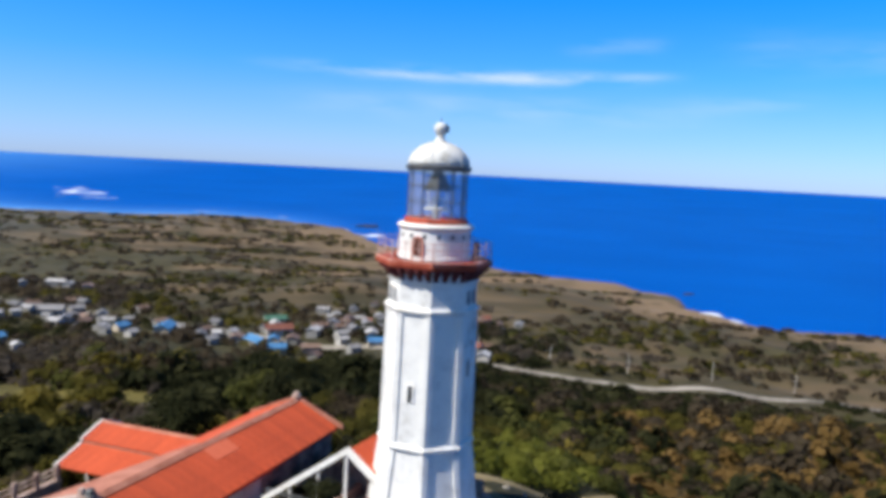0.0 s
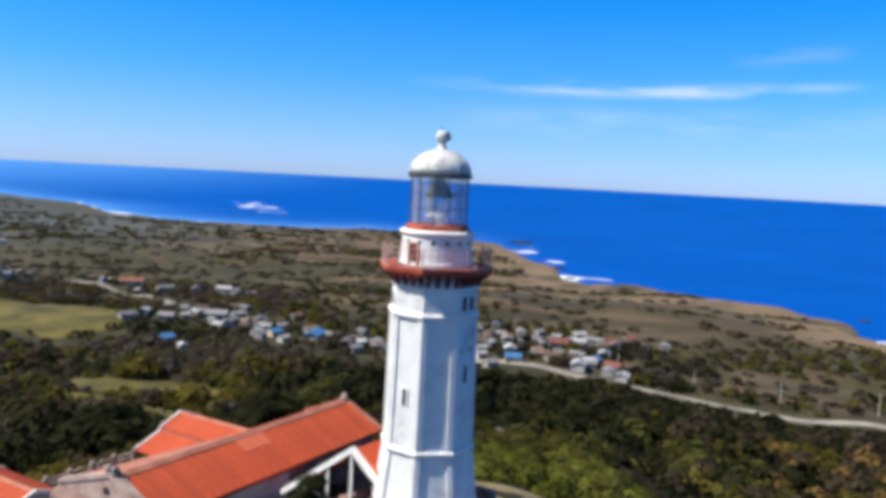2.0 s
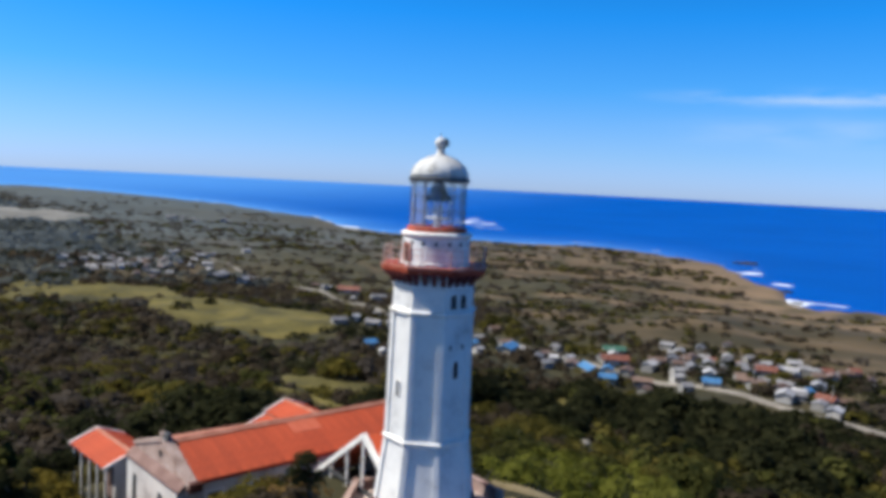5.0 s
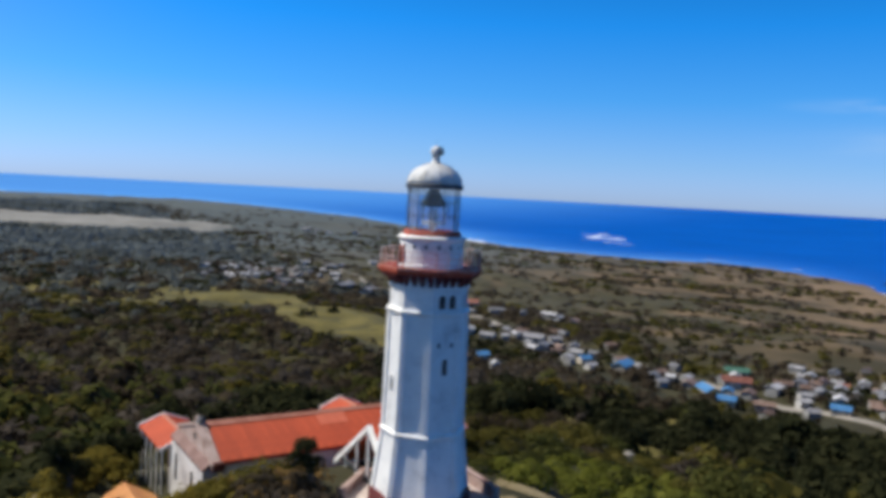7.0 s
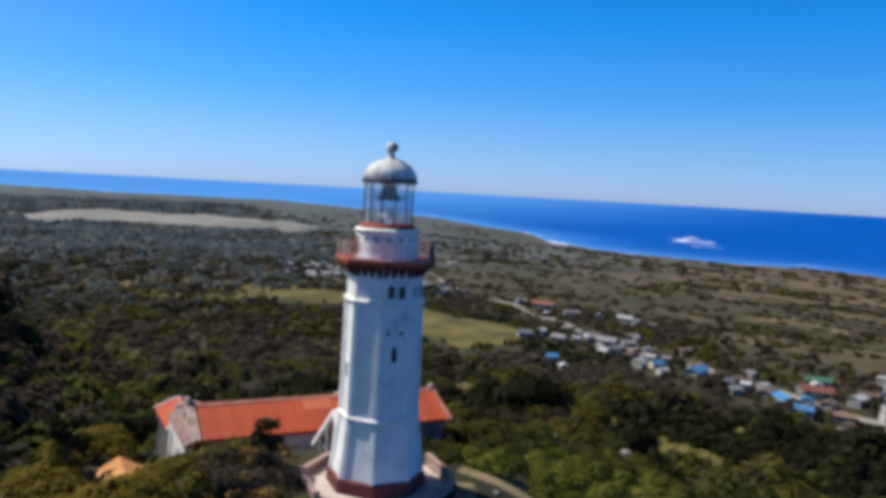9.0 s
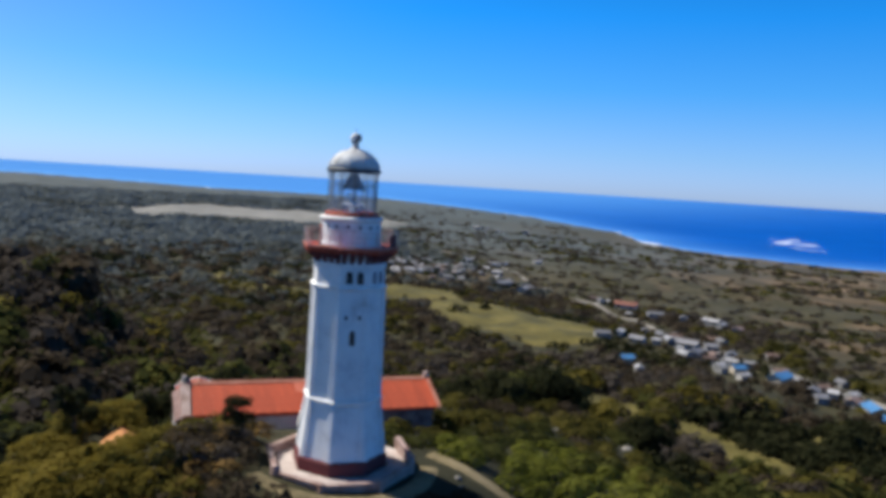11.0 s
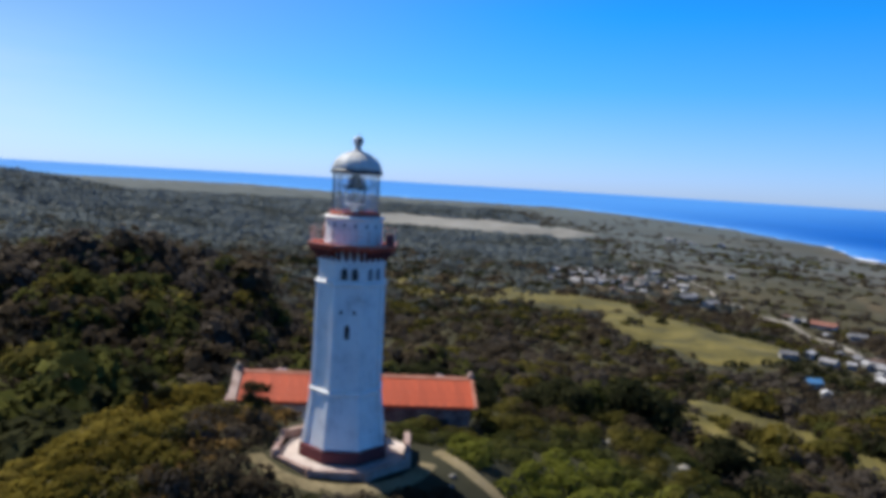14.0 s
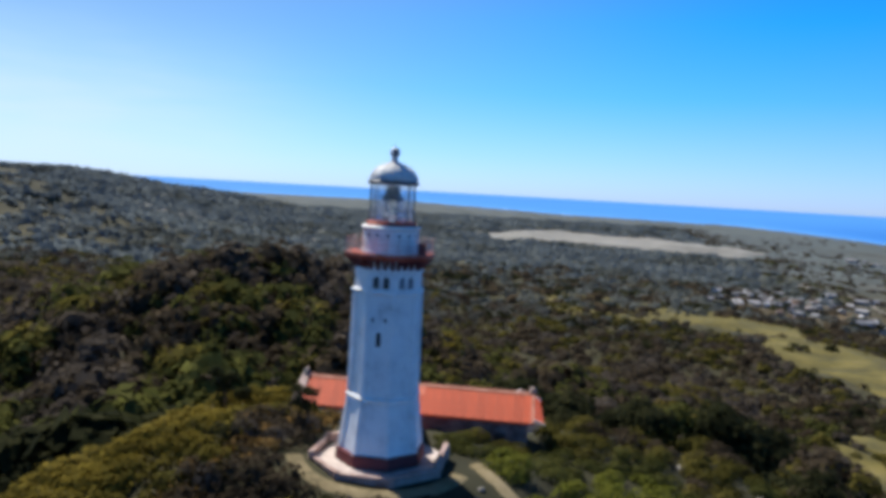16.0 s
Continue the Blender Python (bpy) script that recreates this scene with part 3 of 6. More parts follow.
def strip(name, points, width, mat, lift, label, step=4.0):
    """A draped way along a line."""
    pts = [Vector(p) for p in points]
    line = []
    for a, b in zip(pts, pts[1:]):
        k = max(1, int((b - a).length / step))
        line += [a.lerp(b, i / k) for i in range(k)]
    line.append(pts[-1])
    for _ in range(3):
        line = [line[0]] + [(line[i - 1] + line[i] * 2 + line[i + 1]) / 4 for i in range(1, len(line) - 1)] + [line[-1]]
    verts, faces = [], []
    for i, p in enumerate(line):
        t = (line[min(i + 1, len(line) - 1)] - line[max(i - 1, 0)]).normalized()
        s = Vector((-t.y, t.x))
        w = width / 2 * (1 + 0.18 * noise.noise((p.x * 0.1, p.y * 0.1, 0)))
        for k in (-1, -0.4, 0.4, 1):
            q = p + s * w * k
            verts.append((q.x, q.y, gz(q.x, q.y) + (lift if abs(k) < 1 else -0.3)))
        if i:
            for k in range(3):
                o = 4 * (i - 1) + k
                faces.append((o, o + 1, o + 5, o + 4))
    return tagged(mesh_object(name, verts, faces, mat, True), label, kind="structure")


def patch(name, cx, cy, half_x, half_y, angle, mat, lift, label, n=28, seed=0):
    """A draped field with an uneven outline."""
    c, s = math.cos(radians(angle)), math.sin(radians(angle))
    xs, ys, faces = [], [], []
    for i in range(13):
        for j in range(n * 2):
            a = math.tau * j / (n * 2)
            k = i / 12 * (1 + 0.22 * noise.noise((math.cos(a) * 1.7, math.sin(a) * 1.7, seed)))
            p, q = half_x * k * math.cos(a), half_y * k * math.sin(a)
            xs.append(cx + p * c - q * s)
            ys.append(cy + p * s + q * c)
            if i:
                o, jn = (i - 1) * n * 2, (j + 1) % (n * 2)
                faces.append((o + j, o + jn, o + n * 2 + jn, o + n * 2 + j))
    z = ground_z(np.array(xs), np.array(ys)) + lift
    for k in range(12 * n * 2, 13 * n * 2):
        z[k] -= lift + 1.0
    return tagged(mesh_object(name, list(zip(xs, ys, z.tolist())), faces, mat, True), label, kind="structure")


def inside(x, y, outline):
    """Metres inside a closed outline, negative outside."""
    pts = np.array(outline, float)
    best, within = np.full(x.shape, 1e9), np.zeros(x.shape, bool)
    for (ax, ay), (bx, by) in zip(pts, np.roll(pts, -1, 0)):
        dx, dy = bx - ax, by - ay
        t = np.clip(((x - ax) * dx + (y - ay) * dy) / (dx * dx + dy * dy), 0, 1)
        best = np.minimum(best, np.hypot(x - ax - t * dx, y - ay - t * dy))
        within ^= ((ay > y) != (by > y)) & (x < (bx - ax) * (y - ay) / (by - ay + 1e-9) + ax)
    return np.where(within, best, -best)


def field(name, outline, mat, lift, label, seed=0, rings=14, around=72, rough=0.08):
    """A draped open field within an uneven outline that widens from its middle."""
    pts = [Vector(p) for p in outline]
    mid = sum(pts, Vector((0, 0))) / len(pts)
    walls = list(zip(pts, pts[1:] + pts[:1]))
    lengths = [(b - a).length for a, b in walls]
    edge = []
    for j in range(around):
        d = sum(lengths) * j / around
        for (a, b), length in zip(walls, lengths):
            if d <= length:
                edge.append(a.lerp(b, d / length))
                break
            d -= length
    for _ in range(2):
        edge = [(edge[j - 1] + edge[j] * 2 + edge[(j + 1) % around]) / 4 for j in range(around)]
    edge = [mid + (p - mid) * (1 + rough * noise.noise((p.x * 0.06, p.y * 0.06, seed))) for p in edge]
    xs, ys, faces = [], [], []
    for i in range(rings):
        for j, p in enumerate(edge):
            q = mid + (p - mid) * (i / (rings - 1))
            xs.append(q.x)
            ys.append(q.y)
            if i:
                o, jn = (i - 1) * around, (j + 1) % around
                faces.append((o + j, o + jn, o + around + jn, o + around + j))
    z = ground_z(np.array(xs), np.array(ys)) + lift
    z[(rings - 1) * around:] -= lift + 1.0
    return tagged(mesh_object(name, list(zip(xs, ys, z.tolist())), faces, mat, True), label, kind="structure")


FIELDS = [[(-500, 345), (-520, 400), (-500, 455), (-410, 388), (-345, 336), (-385, 318), (-430, 305)],
          [(-345, 338), (-322, 362), (-285, 362), (-235, 345), (-205, 310), (-226, 272), (-262, 281), (-292, 274), (-330, 284), (-375, 320)],
          [(-176, 206), (-142, 213), (-132, 220), (-99, 203), (-74, 195), (-46, 187), (-44, 170), (-70, 177), (-99, 185), (-125, 193), (-165, 190)],
          [(-166, 185), (-142, 188), (-117, 176), (-95, 158), (-87, 144), (-95, 137), (-117, 154)],
          [(-600, 240), (-611, 302), (-564, 341), (-458, 339), (-415, 310), (-430, 262), (-454, 219), (-513, 208)],
          [(-68, 221), (-60, 237), (-46, 225), (-55, 208)],
          [(-66, 240), (-54, 262), (-42, 240), (-48, 226)],
          [(-137, 224), (-117, 222), (-112, 212), (-131, 210)]]
for i, outline in enumerate(FIELDS):
    field("meadow", outline, M_FIELD, 0.7, "open yellow-green meadow among scrub and trees", seed=i)
FLAT = [(-1690, 620), (-1780, 780), (-1640, 900), (-1515, 1012), (-1300, 1000), (-1200, 960), (-1115, 865), (-1160, 760), (-1270, 645), (-1285, 500), (-1480, 480)]
field("dry_flat", FLAT, M_DRYBED, 1.5, "pale dry river flat on the far plain", 20, rough=0.16)
patch("dry_flat", -1181, -92, 80, 20, 70, M_DRYBED, 1.5, "pale dry clearing on the far plain", seed=21)
patch("dry_flat", -1012, 48, 60, 16, 85, M_DRYBED, 1.5, "pale dry clearing on the far plain", seed=22)
ROAD = [(420, 228), (250, 240), (145, 249), (92, 253), (57, 259), (19, 268), (-5, 280), (-40, 306), (-90, 328), (-140, 346), (-200, 378), (-235, 396), (-262, 416), (-301, 431), (-338, 440), (-409, 488), (-485, 549), (-560, 600), (-760, 660)]
strip("road", ROAD, 6.0, M_ROAD, 0.5, "pale dusty road along the village")
strip("footpath", [(5.75 * math.cos(radians(a)), 5.75 * math.sin(radians(a))) for a in range(-95, 60, 10)], 2.2, M_PATH, 0.10, "sandy worn ground round the foot of the terrace", 1.0)
strip("footpath", [(-14, -19.5), (-18, -15.8), (-22, -11.8), (-26.5, -7), (-30, -3)], 1.0, M_PATH, 0.5, "narrow pale trail along the crest of the hill", 1.0)
strip("footpath", [(1.5, 6.4), (5, 7.2), (9, 9.8), (13, 13), (21, 16.5)], 1.8, M_PATH, 0.16, "sandy footpath leading off from the lighthouse terrace", 1.0)


# ---- building helpers ----
def part(name, bm, mat, parent, label="", at=None):
    """Links a bmesh as one mesh object under a thing or part; at: the thing's own origin in the bmesh's coordinates."""
    if at is not None:
        bmesh.ops.translate(bm, vec=-Vector(at), verts=bm.verts)
    bmesh.ops.recalc_face_normals(bm, faces=bm.faces)
    me = bpy.data.meshes.new(name)
    bm.to_mesh(me)
    bm.free()
    me.materials.append(mat)
    ob = new(name, me)
    ob.parent = parent
    return tagged(ob, label)


def share(ob, m, parent):
    """The same mesh again, as a part of its own."""
    o = new(ob.name.split(".")[0], ob.data)
    o.parent = parent
    o.matrix_local = m
    return o


def box(x0, y0, z0, x1, y1, z1, bm=None, bevel=0.0):
    bm = bm or bmesh.new()
    r = bmesh.ops.create_cube(bm, size=1)
    bmesh.ops.transform(bm, matrix=Matrix.LocRotScale(((x0 + x1) / 2, (y0 + y1) / 2, (z0 + z1) / 2), None, (abs(x1 - x0), abs(y1 - y0), abs(z1 - z0))), verts=r["verts"])
    if bevel:
        bmesh.ops.bevel(bm, geom=list({e for v in r["verts"] for e in v.link_edges}), offset=bevel, segments=2, affect="EDGES")
    return bm


def ring(profile, sides, phase=0.0, closed=False, bm=None, wobble=0.0):
    """Turns a profile of (radius, z) round the z axis; closed: the profile is a loop."""
    bm = bm or bmesh.new()
    rows = []
    for r, z in profile:
        rows.append([bm.verts.new((r * math.cos(phase + math.tau * i / sides), r * math.sin(phase + math.tau * i / sides), z)) for i in range(sides)])
    pairs = list(zip(rows, rows[1:])) + ([(rows[-1], rows[0])] if closed else [])
    for a, b in pairs:
        for i in range(sides):
            j = (i + 1) % sides
            bm.faces.new((a[i], a[j], b[j], b[i]))
    if not closed:
        bm.faces.new(rows[0][::-1])
        bm.faces.new(rows[-1])
    return bm


def prism(outline, axis, a, b, bm=None):
    """An outline of (p, q) pushed along an axis from a to b: x takes (y, z), y takes (x, z)."""
    bm = bm or bmesh.new()
    put = (lambda p, q, s: (s, p, q)) if axis == "x" else ((lambda p, q, s: (p, s, q)) if axis == "y" else (lambda p, q, s: (p, q, s)))
    lo = [bm.verts.new(put(p, q, a)) for p, q in outline]
    hi = [bm.verts.new(put(p, q, b)) for p, q in outline]
    n = len(outline)
    for i in range(n):
        bm.faces.new((lo[i], lo[(i + 1) % n], hi[(i + 1) % n], hi[i]))
    bm.faces.new(lo[::-1])
    bm.faces.new(hi)
    return bm


def rod(a, b, r0, r1=None, sides=6, bm=None):
    bm = bm or bmesh.new()
    a, b = Vector(a), Vector(b)
    r1 = r0 if r1 is None else r1
    q = (b - a).to_track_quat("Z", "Y").to_matrix()
    rows = [[bm.verts.new(p + q @ Vector((r * math.cos(math.tau * i / sides), r * math.sin(math.tau * i / sides), 0))) for i in range(sides)] for p, r in ((a, r0), (b, r1))]
    for i in range(sides):
        j = (i + 1) % sides
        bm.faces.new((rows[0][i], rows[0][j], rows[1][j], rows[1][i]))
    bm.faces.new(rows[0][::-1])
    bm.faces.new(rows[1])
    return bm


def arch(width, height, steps=8):
    """Outline of an opening with a round head, foot at 0."""
    r = width / 2
    return [(-r, 0), (r, 0)] + [(r * math.cos(math.pi * i / steps), height - r + r * math.sin(math.pi * i / steps)) for i in range(steps + 1)]


def shaded_smooth(ob):
    ob.data.polygons.foreach_set("use_smooth", np.ones(len(ob.data.polygons), bool))
    return ob


# ---- lighthouse ----
FOOT = -1.75
PH = radians(-92)
OCT = math.tau / 8
light = tagged(new("lighthouse"), "white octagonal masonry lighthouse with red gallery and silver dome", "lighthouse")
light.location = (0, 0, FOOT)
TOWER = (0, 0, FOOT)


def tower_part(name, bm, mat, label="", parent=None):
    return part(name, bm, mat, parent or light, label, TOWER)


def face_turn(k):
    """Pose with x out of face k of the tower."""
    return Matrix.Rotation(PH + OCT * (k + 0.5), 4, "Z")


def shaft_radius(z):
    if z < 2.6:
        return 2.37 + (2.6 - z) / 3.5 * 0.45
    return 2.36 - (z - 2.6) / 8.6 * 0.10


APO = math.cos(OCT / 2)
tower_part("plinth", ring([(3.04, FOOT), (3.02, -1.0), (2.95, -0.9), (2.75, -0.9), (2.75, FOOT)], 8, PH, True), M_MAROON, "maroon painted plinth band")
tower_part("base", ring([(2.74, FOOT + 0.02), (shaft_radius(-0.9), -0.9), (shaft_radius(0.5), 0.5), (shaft_radius(2.45), 2.45), (2.40, 2.55)], 8, PH), M_WHITE)
tower_part("shaft", ring([(2.40, 2.56), (2.40, 2.7), (shaft_radius(5), 5), (shaft_radius(8), 8), (shaft_radius(11.0), 11.0), (2.33, 11.3)], 8, PH), M_WHITE)
tower_part("string_course", ring([(2.38, 2.46), (2.55, 2.56), (2.57, 2.70), (2.46, 2.80), (2.38, 2.80)], 8, PH, True), M_TRIM)
tower_part("string_course", ring([(2.28, 9.50), (2.46, 9.58), (2.48, 9.72), (2.38, 9.82), (2.28, 9.82)], 8, PH, True), M_TRIM)
for k in range(8):
    a = PH + OCT * k
    for z0, z1 in ((-0.88, 2.44), (2.82, 9.48)):
        bm = bmesh.new()
        for side in (-1, 1):
            vs = []
            for z in (z0, z1):
                r = shaft_radius(z) - 0.02
                tip = Vector((r * math.cos(a), r * math.sin(a), z))
                out = Vector((math.cos(a), math.sin(a), 0))
                wing = Vector((math.cos(a + side * (math.pi / 2 + OCT / 2)), math.sin(a + side * (math.pi / 2 + OCT / 2)), 0))
                normal = Vector((math.cos(a + side * OCT / 2), math.sin(a + side * OCT / 2), 0))
                vs.append([tip + out * 0.125, tip + wing * 0.24 + normal * 0.115, tip + wing * 0.26 - normal * 0.02])
            rows = [[bm.verts.new(p) for p in v] for v in vs]
            bm.faces.new((rows[0][0], rows[0][1], rows[1][1], rows[1][0]))
            bm.faces.new((rows[0][1], rows[0][2], rows[1][2], rows[1][1]))
            for rw in rows:
                bm.faces.new(rw)
        tower_part("corner_pilaster", bm, M_WHITE)

# cornice and brackets under the gallery
tower_part("cornice", ring([(2.28, 10.98), (2.38, 11.04), (2.38, 11.14), (2.34, 11.18), (2.34, 11.83), (2.28, 11.83)], 8, PH, True), M_TRIM)
first = None
for k in range(8):
    for s in (-0.72, -0.24, 0.24, 0.72):
        m = Matrix.Translation((0, 0, -FOOT)) @ face_turn(k) @ Matrix.Translation((2.30 * APO, s, 0))
        if first is None:
            first = part("bracket", prism([(0, 11.16), (0.10, 11.18), (0.18, 11.36), (0.36, 11.54), (0.56, 11.64), (0.60, 11.82), (0, 11.82)], "y", -0.12, 0.12), M_MAROON, light)
            first.matrix_local = m
        else:
            share(first, m, light)
tower_part("gallery_deck", ring([(2.2, 11.80), (2.91, 11.80), (2.99, 11.88), (3.03, 12.02), (2.98, 12.14), (2.88, 12.16), (2.2, 12.16)], 8, PH, True), M_RED, "red painted gallery deck")
tower_part("gallery_lip", ring([(2.97, 12.12), (3.05, 12.12), (3.05, 12.20), (2.95, 12.20)], 8, PH, True), M_LIP, "faded salmon-red edge moulding of the gallery")
# railing
M_RAIL = material("faded_red_white_rail_paint", [(0.40, 0.16, 0.12), (0.52, 0.34, 0.30), (0.60, 0.52, 0.50)], 1.4, 6, 0.6, 0.1)
for k in range(8):
    p0 = Vector((2.91 * math.cos(PH + OCT * k), 2.91 * math.sin(PH + OCT * k), 0))
    p1 = Vector((2.91 * math.cos(PH + OCT * (k + 1)), 2.91 * math.sin(PH + OCT * (k + 1)), 0))
    for i in range(3):
        p = p0.lerp(p1, i / 3)
        tower_part("rail_post", rod((p.x, p.y, 12.16), (p.x, p.y, 13.14), 0.024 if i else 0.04, 0.02 if i else 0.036), M_RAIL)
    for z in (12.48, 12.80, 13.12):
        tower_part("rail", rod((p0.x, p0.y, z), (p1.x, p1.y, z), 0.018), M_RAIL)
# dark red panel closing the railing on the seaward side
m0 = face_turn(2)
bm = box(2.66, 0.35, 12.17, 2.71, 1.0, 12.95, bevel=0.01)
bmesh.ops.transform(bm, matrix=m0, verts=bm.verts)
tower_part("rail_panel", bm, M_MAROON, "dark red panel on the railing")

# watch room
tower_part("watch_room", ring([(1.92, 12.16), (1.92, 12.32), (1.86, 12.36), (1.84, 13.62), (1.86, 13.66)], 32), M_WHITE)
tower_part("watch_room_cornice", ring([(1.80, 13.64), (1.90, 13.70), (1.97, 13.78), (1.98, 13.87), (1.88, 13.95), (1.5, 13.98), (1.5, 13.70)], 32, 0, True), M_TRIM, "white moulded cornice")
vent = None
for k in range(16):
    m = Matrix.Translation((0, 0, 13.36 - FOOT)) @ Matrix.Rotation(PH + math.tau * (k + 0.3) / 16, 4, "Z") @ Matrix.Translation((1.80, 0, 0))
    if vent is None:
        vent = part("vent", box(0, -0.085, -0.1, 0.06, 0.085, 0.1), M_DARK, light, "small dark square vent")
        vent.matrix_local = m
    else:
        share(vent, m, light)


def wall_opening(name, turn, dist, z, width, height, mat, frame_mat, lean=0.0, side=0.0):
    """An arched leaf in a raised surround, on a wall turned to that angle."""
    m = Matrix.Translation((0, 0, z - FOOT)) @ Matrix.Rotation(turn, 4, "Z") @ Matrix.Translation((dist, side, 0)) @ Matrix.Rotation(lean, 4, "Y") @ Matrix.Rotation(math.pi / 2, 4, "Z")
    leaf = part(name, prism(arch(width, height), "y", -0.035, 0.06), mat, light)
    leaf.matrix_local = m
    outer, inner = arch(width + 0.16, height + 0.08), arch(width, height)
    bm = bmesh.new()
    rows = [[bm.verts.new((p, y, max(q, 0))) for p, q in o] for o, y in ((inner, -0.075), (outer, -0.075), (outer, 0.03), (inner, -0.01))]
    n = len(inner)
    for r0, r1 in ((0, 1), (1, 2), (3, 0)):
        for i in range(1, n):
            j = (i + 1) % n
            bm.faces.new((rows[r0][i], rows[r0][j], rows[r1][j], rows[r1][i]))
    part("surround", bm, frame_mat, leaf)
    return leaf


tagged(wall_opening("gallery_door", radians(-117.6), 1.86, 12.17, 0.50, 1.12, M_DOOR, M_LIP), "dark red-brown arched gallery door")
LEAN = math.atan(0.10 / 8.6)
for k, z, w, h in ((7, 5.02, 0.24, 0.86), (1, 6.2, 0.34, 0.92), (3, 5.4, 0.30, 0.9), (5, 5.4, 0.30, 0.9)):
    tagged(wall_opening("window", PH + OCT * (k + 0.5), shaft_radius(z + 0.4) * APO, z, w, h, M_DARK, M_TRIM, -LEAN), "dark narrow arched window")
for side in (-0.42, 0.40):
    wall_opening("putlog_hole", PH + OCT * 1.5, shaft_radius(7.9) * APO, 7.78, 0.2, 0.26, M_DARK, M_WHITE, -LEAN, side)
# all but face 1 get paler leaves, standing in for faintness in shade
for k in (1, 2, 4, 6):
    for s in (-0.33, 0.33):
        wall_opening("window", PH + OCT * (k + 0.5), shaft_radius(10.3) * APO, 9.96, 0.44, 0.78, M_DARK if k == 1 else M_SHADED_WINDOW, M_TRIM, -LEAN, s)

# lantern
tower_part("lantern_base", ring([(1.66, 13.96), (1.66, 14.16), (1.58, 14.24), (1.40, 14.24), (1.40, 13.96)], 32, 0, True), M_RED, "red painted lantern curb")
N_PANE = 12
for i in range(N_PANE):
    a, b = math.tau * i / N_PANE, math.tau * (i + 1) / N_PANE
    p, q = Vector((1.50 * math.cos(a), 1.50 * math.sin(a), 0)), Vector((1.50 * math.cos(b), 1.50 * math.sin(b), 0))
    tower_part("mullion", rod((p.x, p.y, 14.22), (p.x, p.y, 16.66), 0.034), M_IRON)
    for z in (15.05, 15.86):
        tower_part("glazing_bar", rod((p.x, p.y, z), (q.x, q.y, z), 0.02), M_IRON)
    bm = bmesh.new()
    bm.faces.new([bm.verts.new((v.x * 0.985, v.y * 0.985, z)) for v, z in ((p, 14.24), (q, 14.24), (q, 16.66), (p, 16.66))])
    pane = tower_part("pane", bm, M_GLASS)
    pane.visible_shadow = False
tower_part("dome_rim", ring([(1.46, 16.62), (1.60, 16.62), (1.68, 16.72), (1.68, 16.84), (1.58, 16.92), (1.46, 16.92)], 32, 0, True), M_IRON, "dark iron gutter of the dome")
dome = [(1.60 * math.cos(t) ** 1.1 if t < 1.57 else 0.02, 16.90 + 1.22 * math.sin(t)) for t in [i * 1.45 / 10 for i in range(11)]]
dome_ob = shaded_smooth(tower_part("dome", ring(dome, 32), M_DOME, "weathered silver-grey dome"))
for i in range(12):
    a = math.tau * (i + 0.5) / 12
    bm = bmesh.new()
    for (r0, z0), (r1, z1) in zip(dome, dome[1:]):
        rod(((r0 + 0.005) * math.cos(a), (r0 + 0.005) * math.sin(a), z0), ((r1 + 0.005) * math.cos(a), (r1 + 0.005) * math.sin(a), z1), 0.022, sides=4, bm=bm)
    tower_part("dome_seam", bm, M_DOME)
tower_part("ventilator_neck", ring([(0.46, 17.98), (0.32, 18.12), (0.22, 18.26), (0.20, 18.44), (0.26, 18.50)], 16), M_DOME)
shaded_smooth(tower_part("ventilator_ball", ring([(0.12, 18.44), (0.26, 18.54), (0.335, 18.70), (0.335, 18.84), (0.26, 18.99), (0.1, 19.08)], 20), M_DOME, "grey ball ventilator"))
tower_part("ventilator_cowl", prism([(-0.05, 18.5), (0.42, 18.60), (0.44, 18.86), (0.30, 19.02), (-0.05, 18.95)], "y", -0.14, 0.14), M_IRON)
tower_part("finial", rod((0, 0, 19.05), (0, 0, 19.32), 0.03, 0.012), M_IRON)
# optic
shaded_smooth(tower_part("optic_hood", ring([(0.76, 15.62), (0.78, 15.70), (0.64, 15.88), (0.50, 16.12), (0.40, 16.42), (0.24, 16.60)], 20), M_LENS, "dark bell-shaped hood over the lamp"))
tower_part("optic_table", ring([(0.62, 14.62), (0.66, 14.66), (0.66, 14.74), (0.3, 14.78)], 20), M_TRIM)
tower_part("optic_pedestal", ring([(0.34, 13.98), (0.22, 14.1), (0.2, 14.5), (0.3, 14.62)], 16), M_TRIM)
shaded_smooth(tower_part("lamp", ring([(0.16, 14.78), (0.30, 14.86), (0.34, 15.05), (0.30, 15.28), (0.14, 15.36)], 16), M_GLASS))
for i in range(4):
    a = math.tau * (i + 0.5) / 4
    tower_part("optic_strut", rod((0.62 * math.cos(a), 0.62 * math.sin(a), 14.74), (0.72 * math.cos(a), 0.72 * math.sin(a), 15.66), 0.03), M_TRIM)

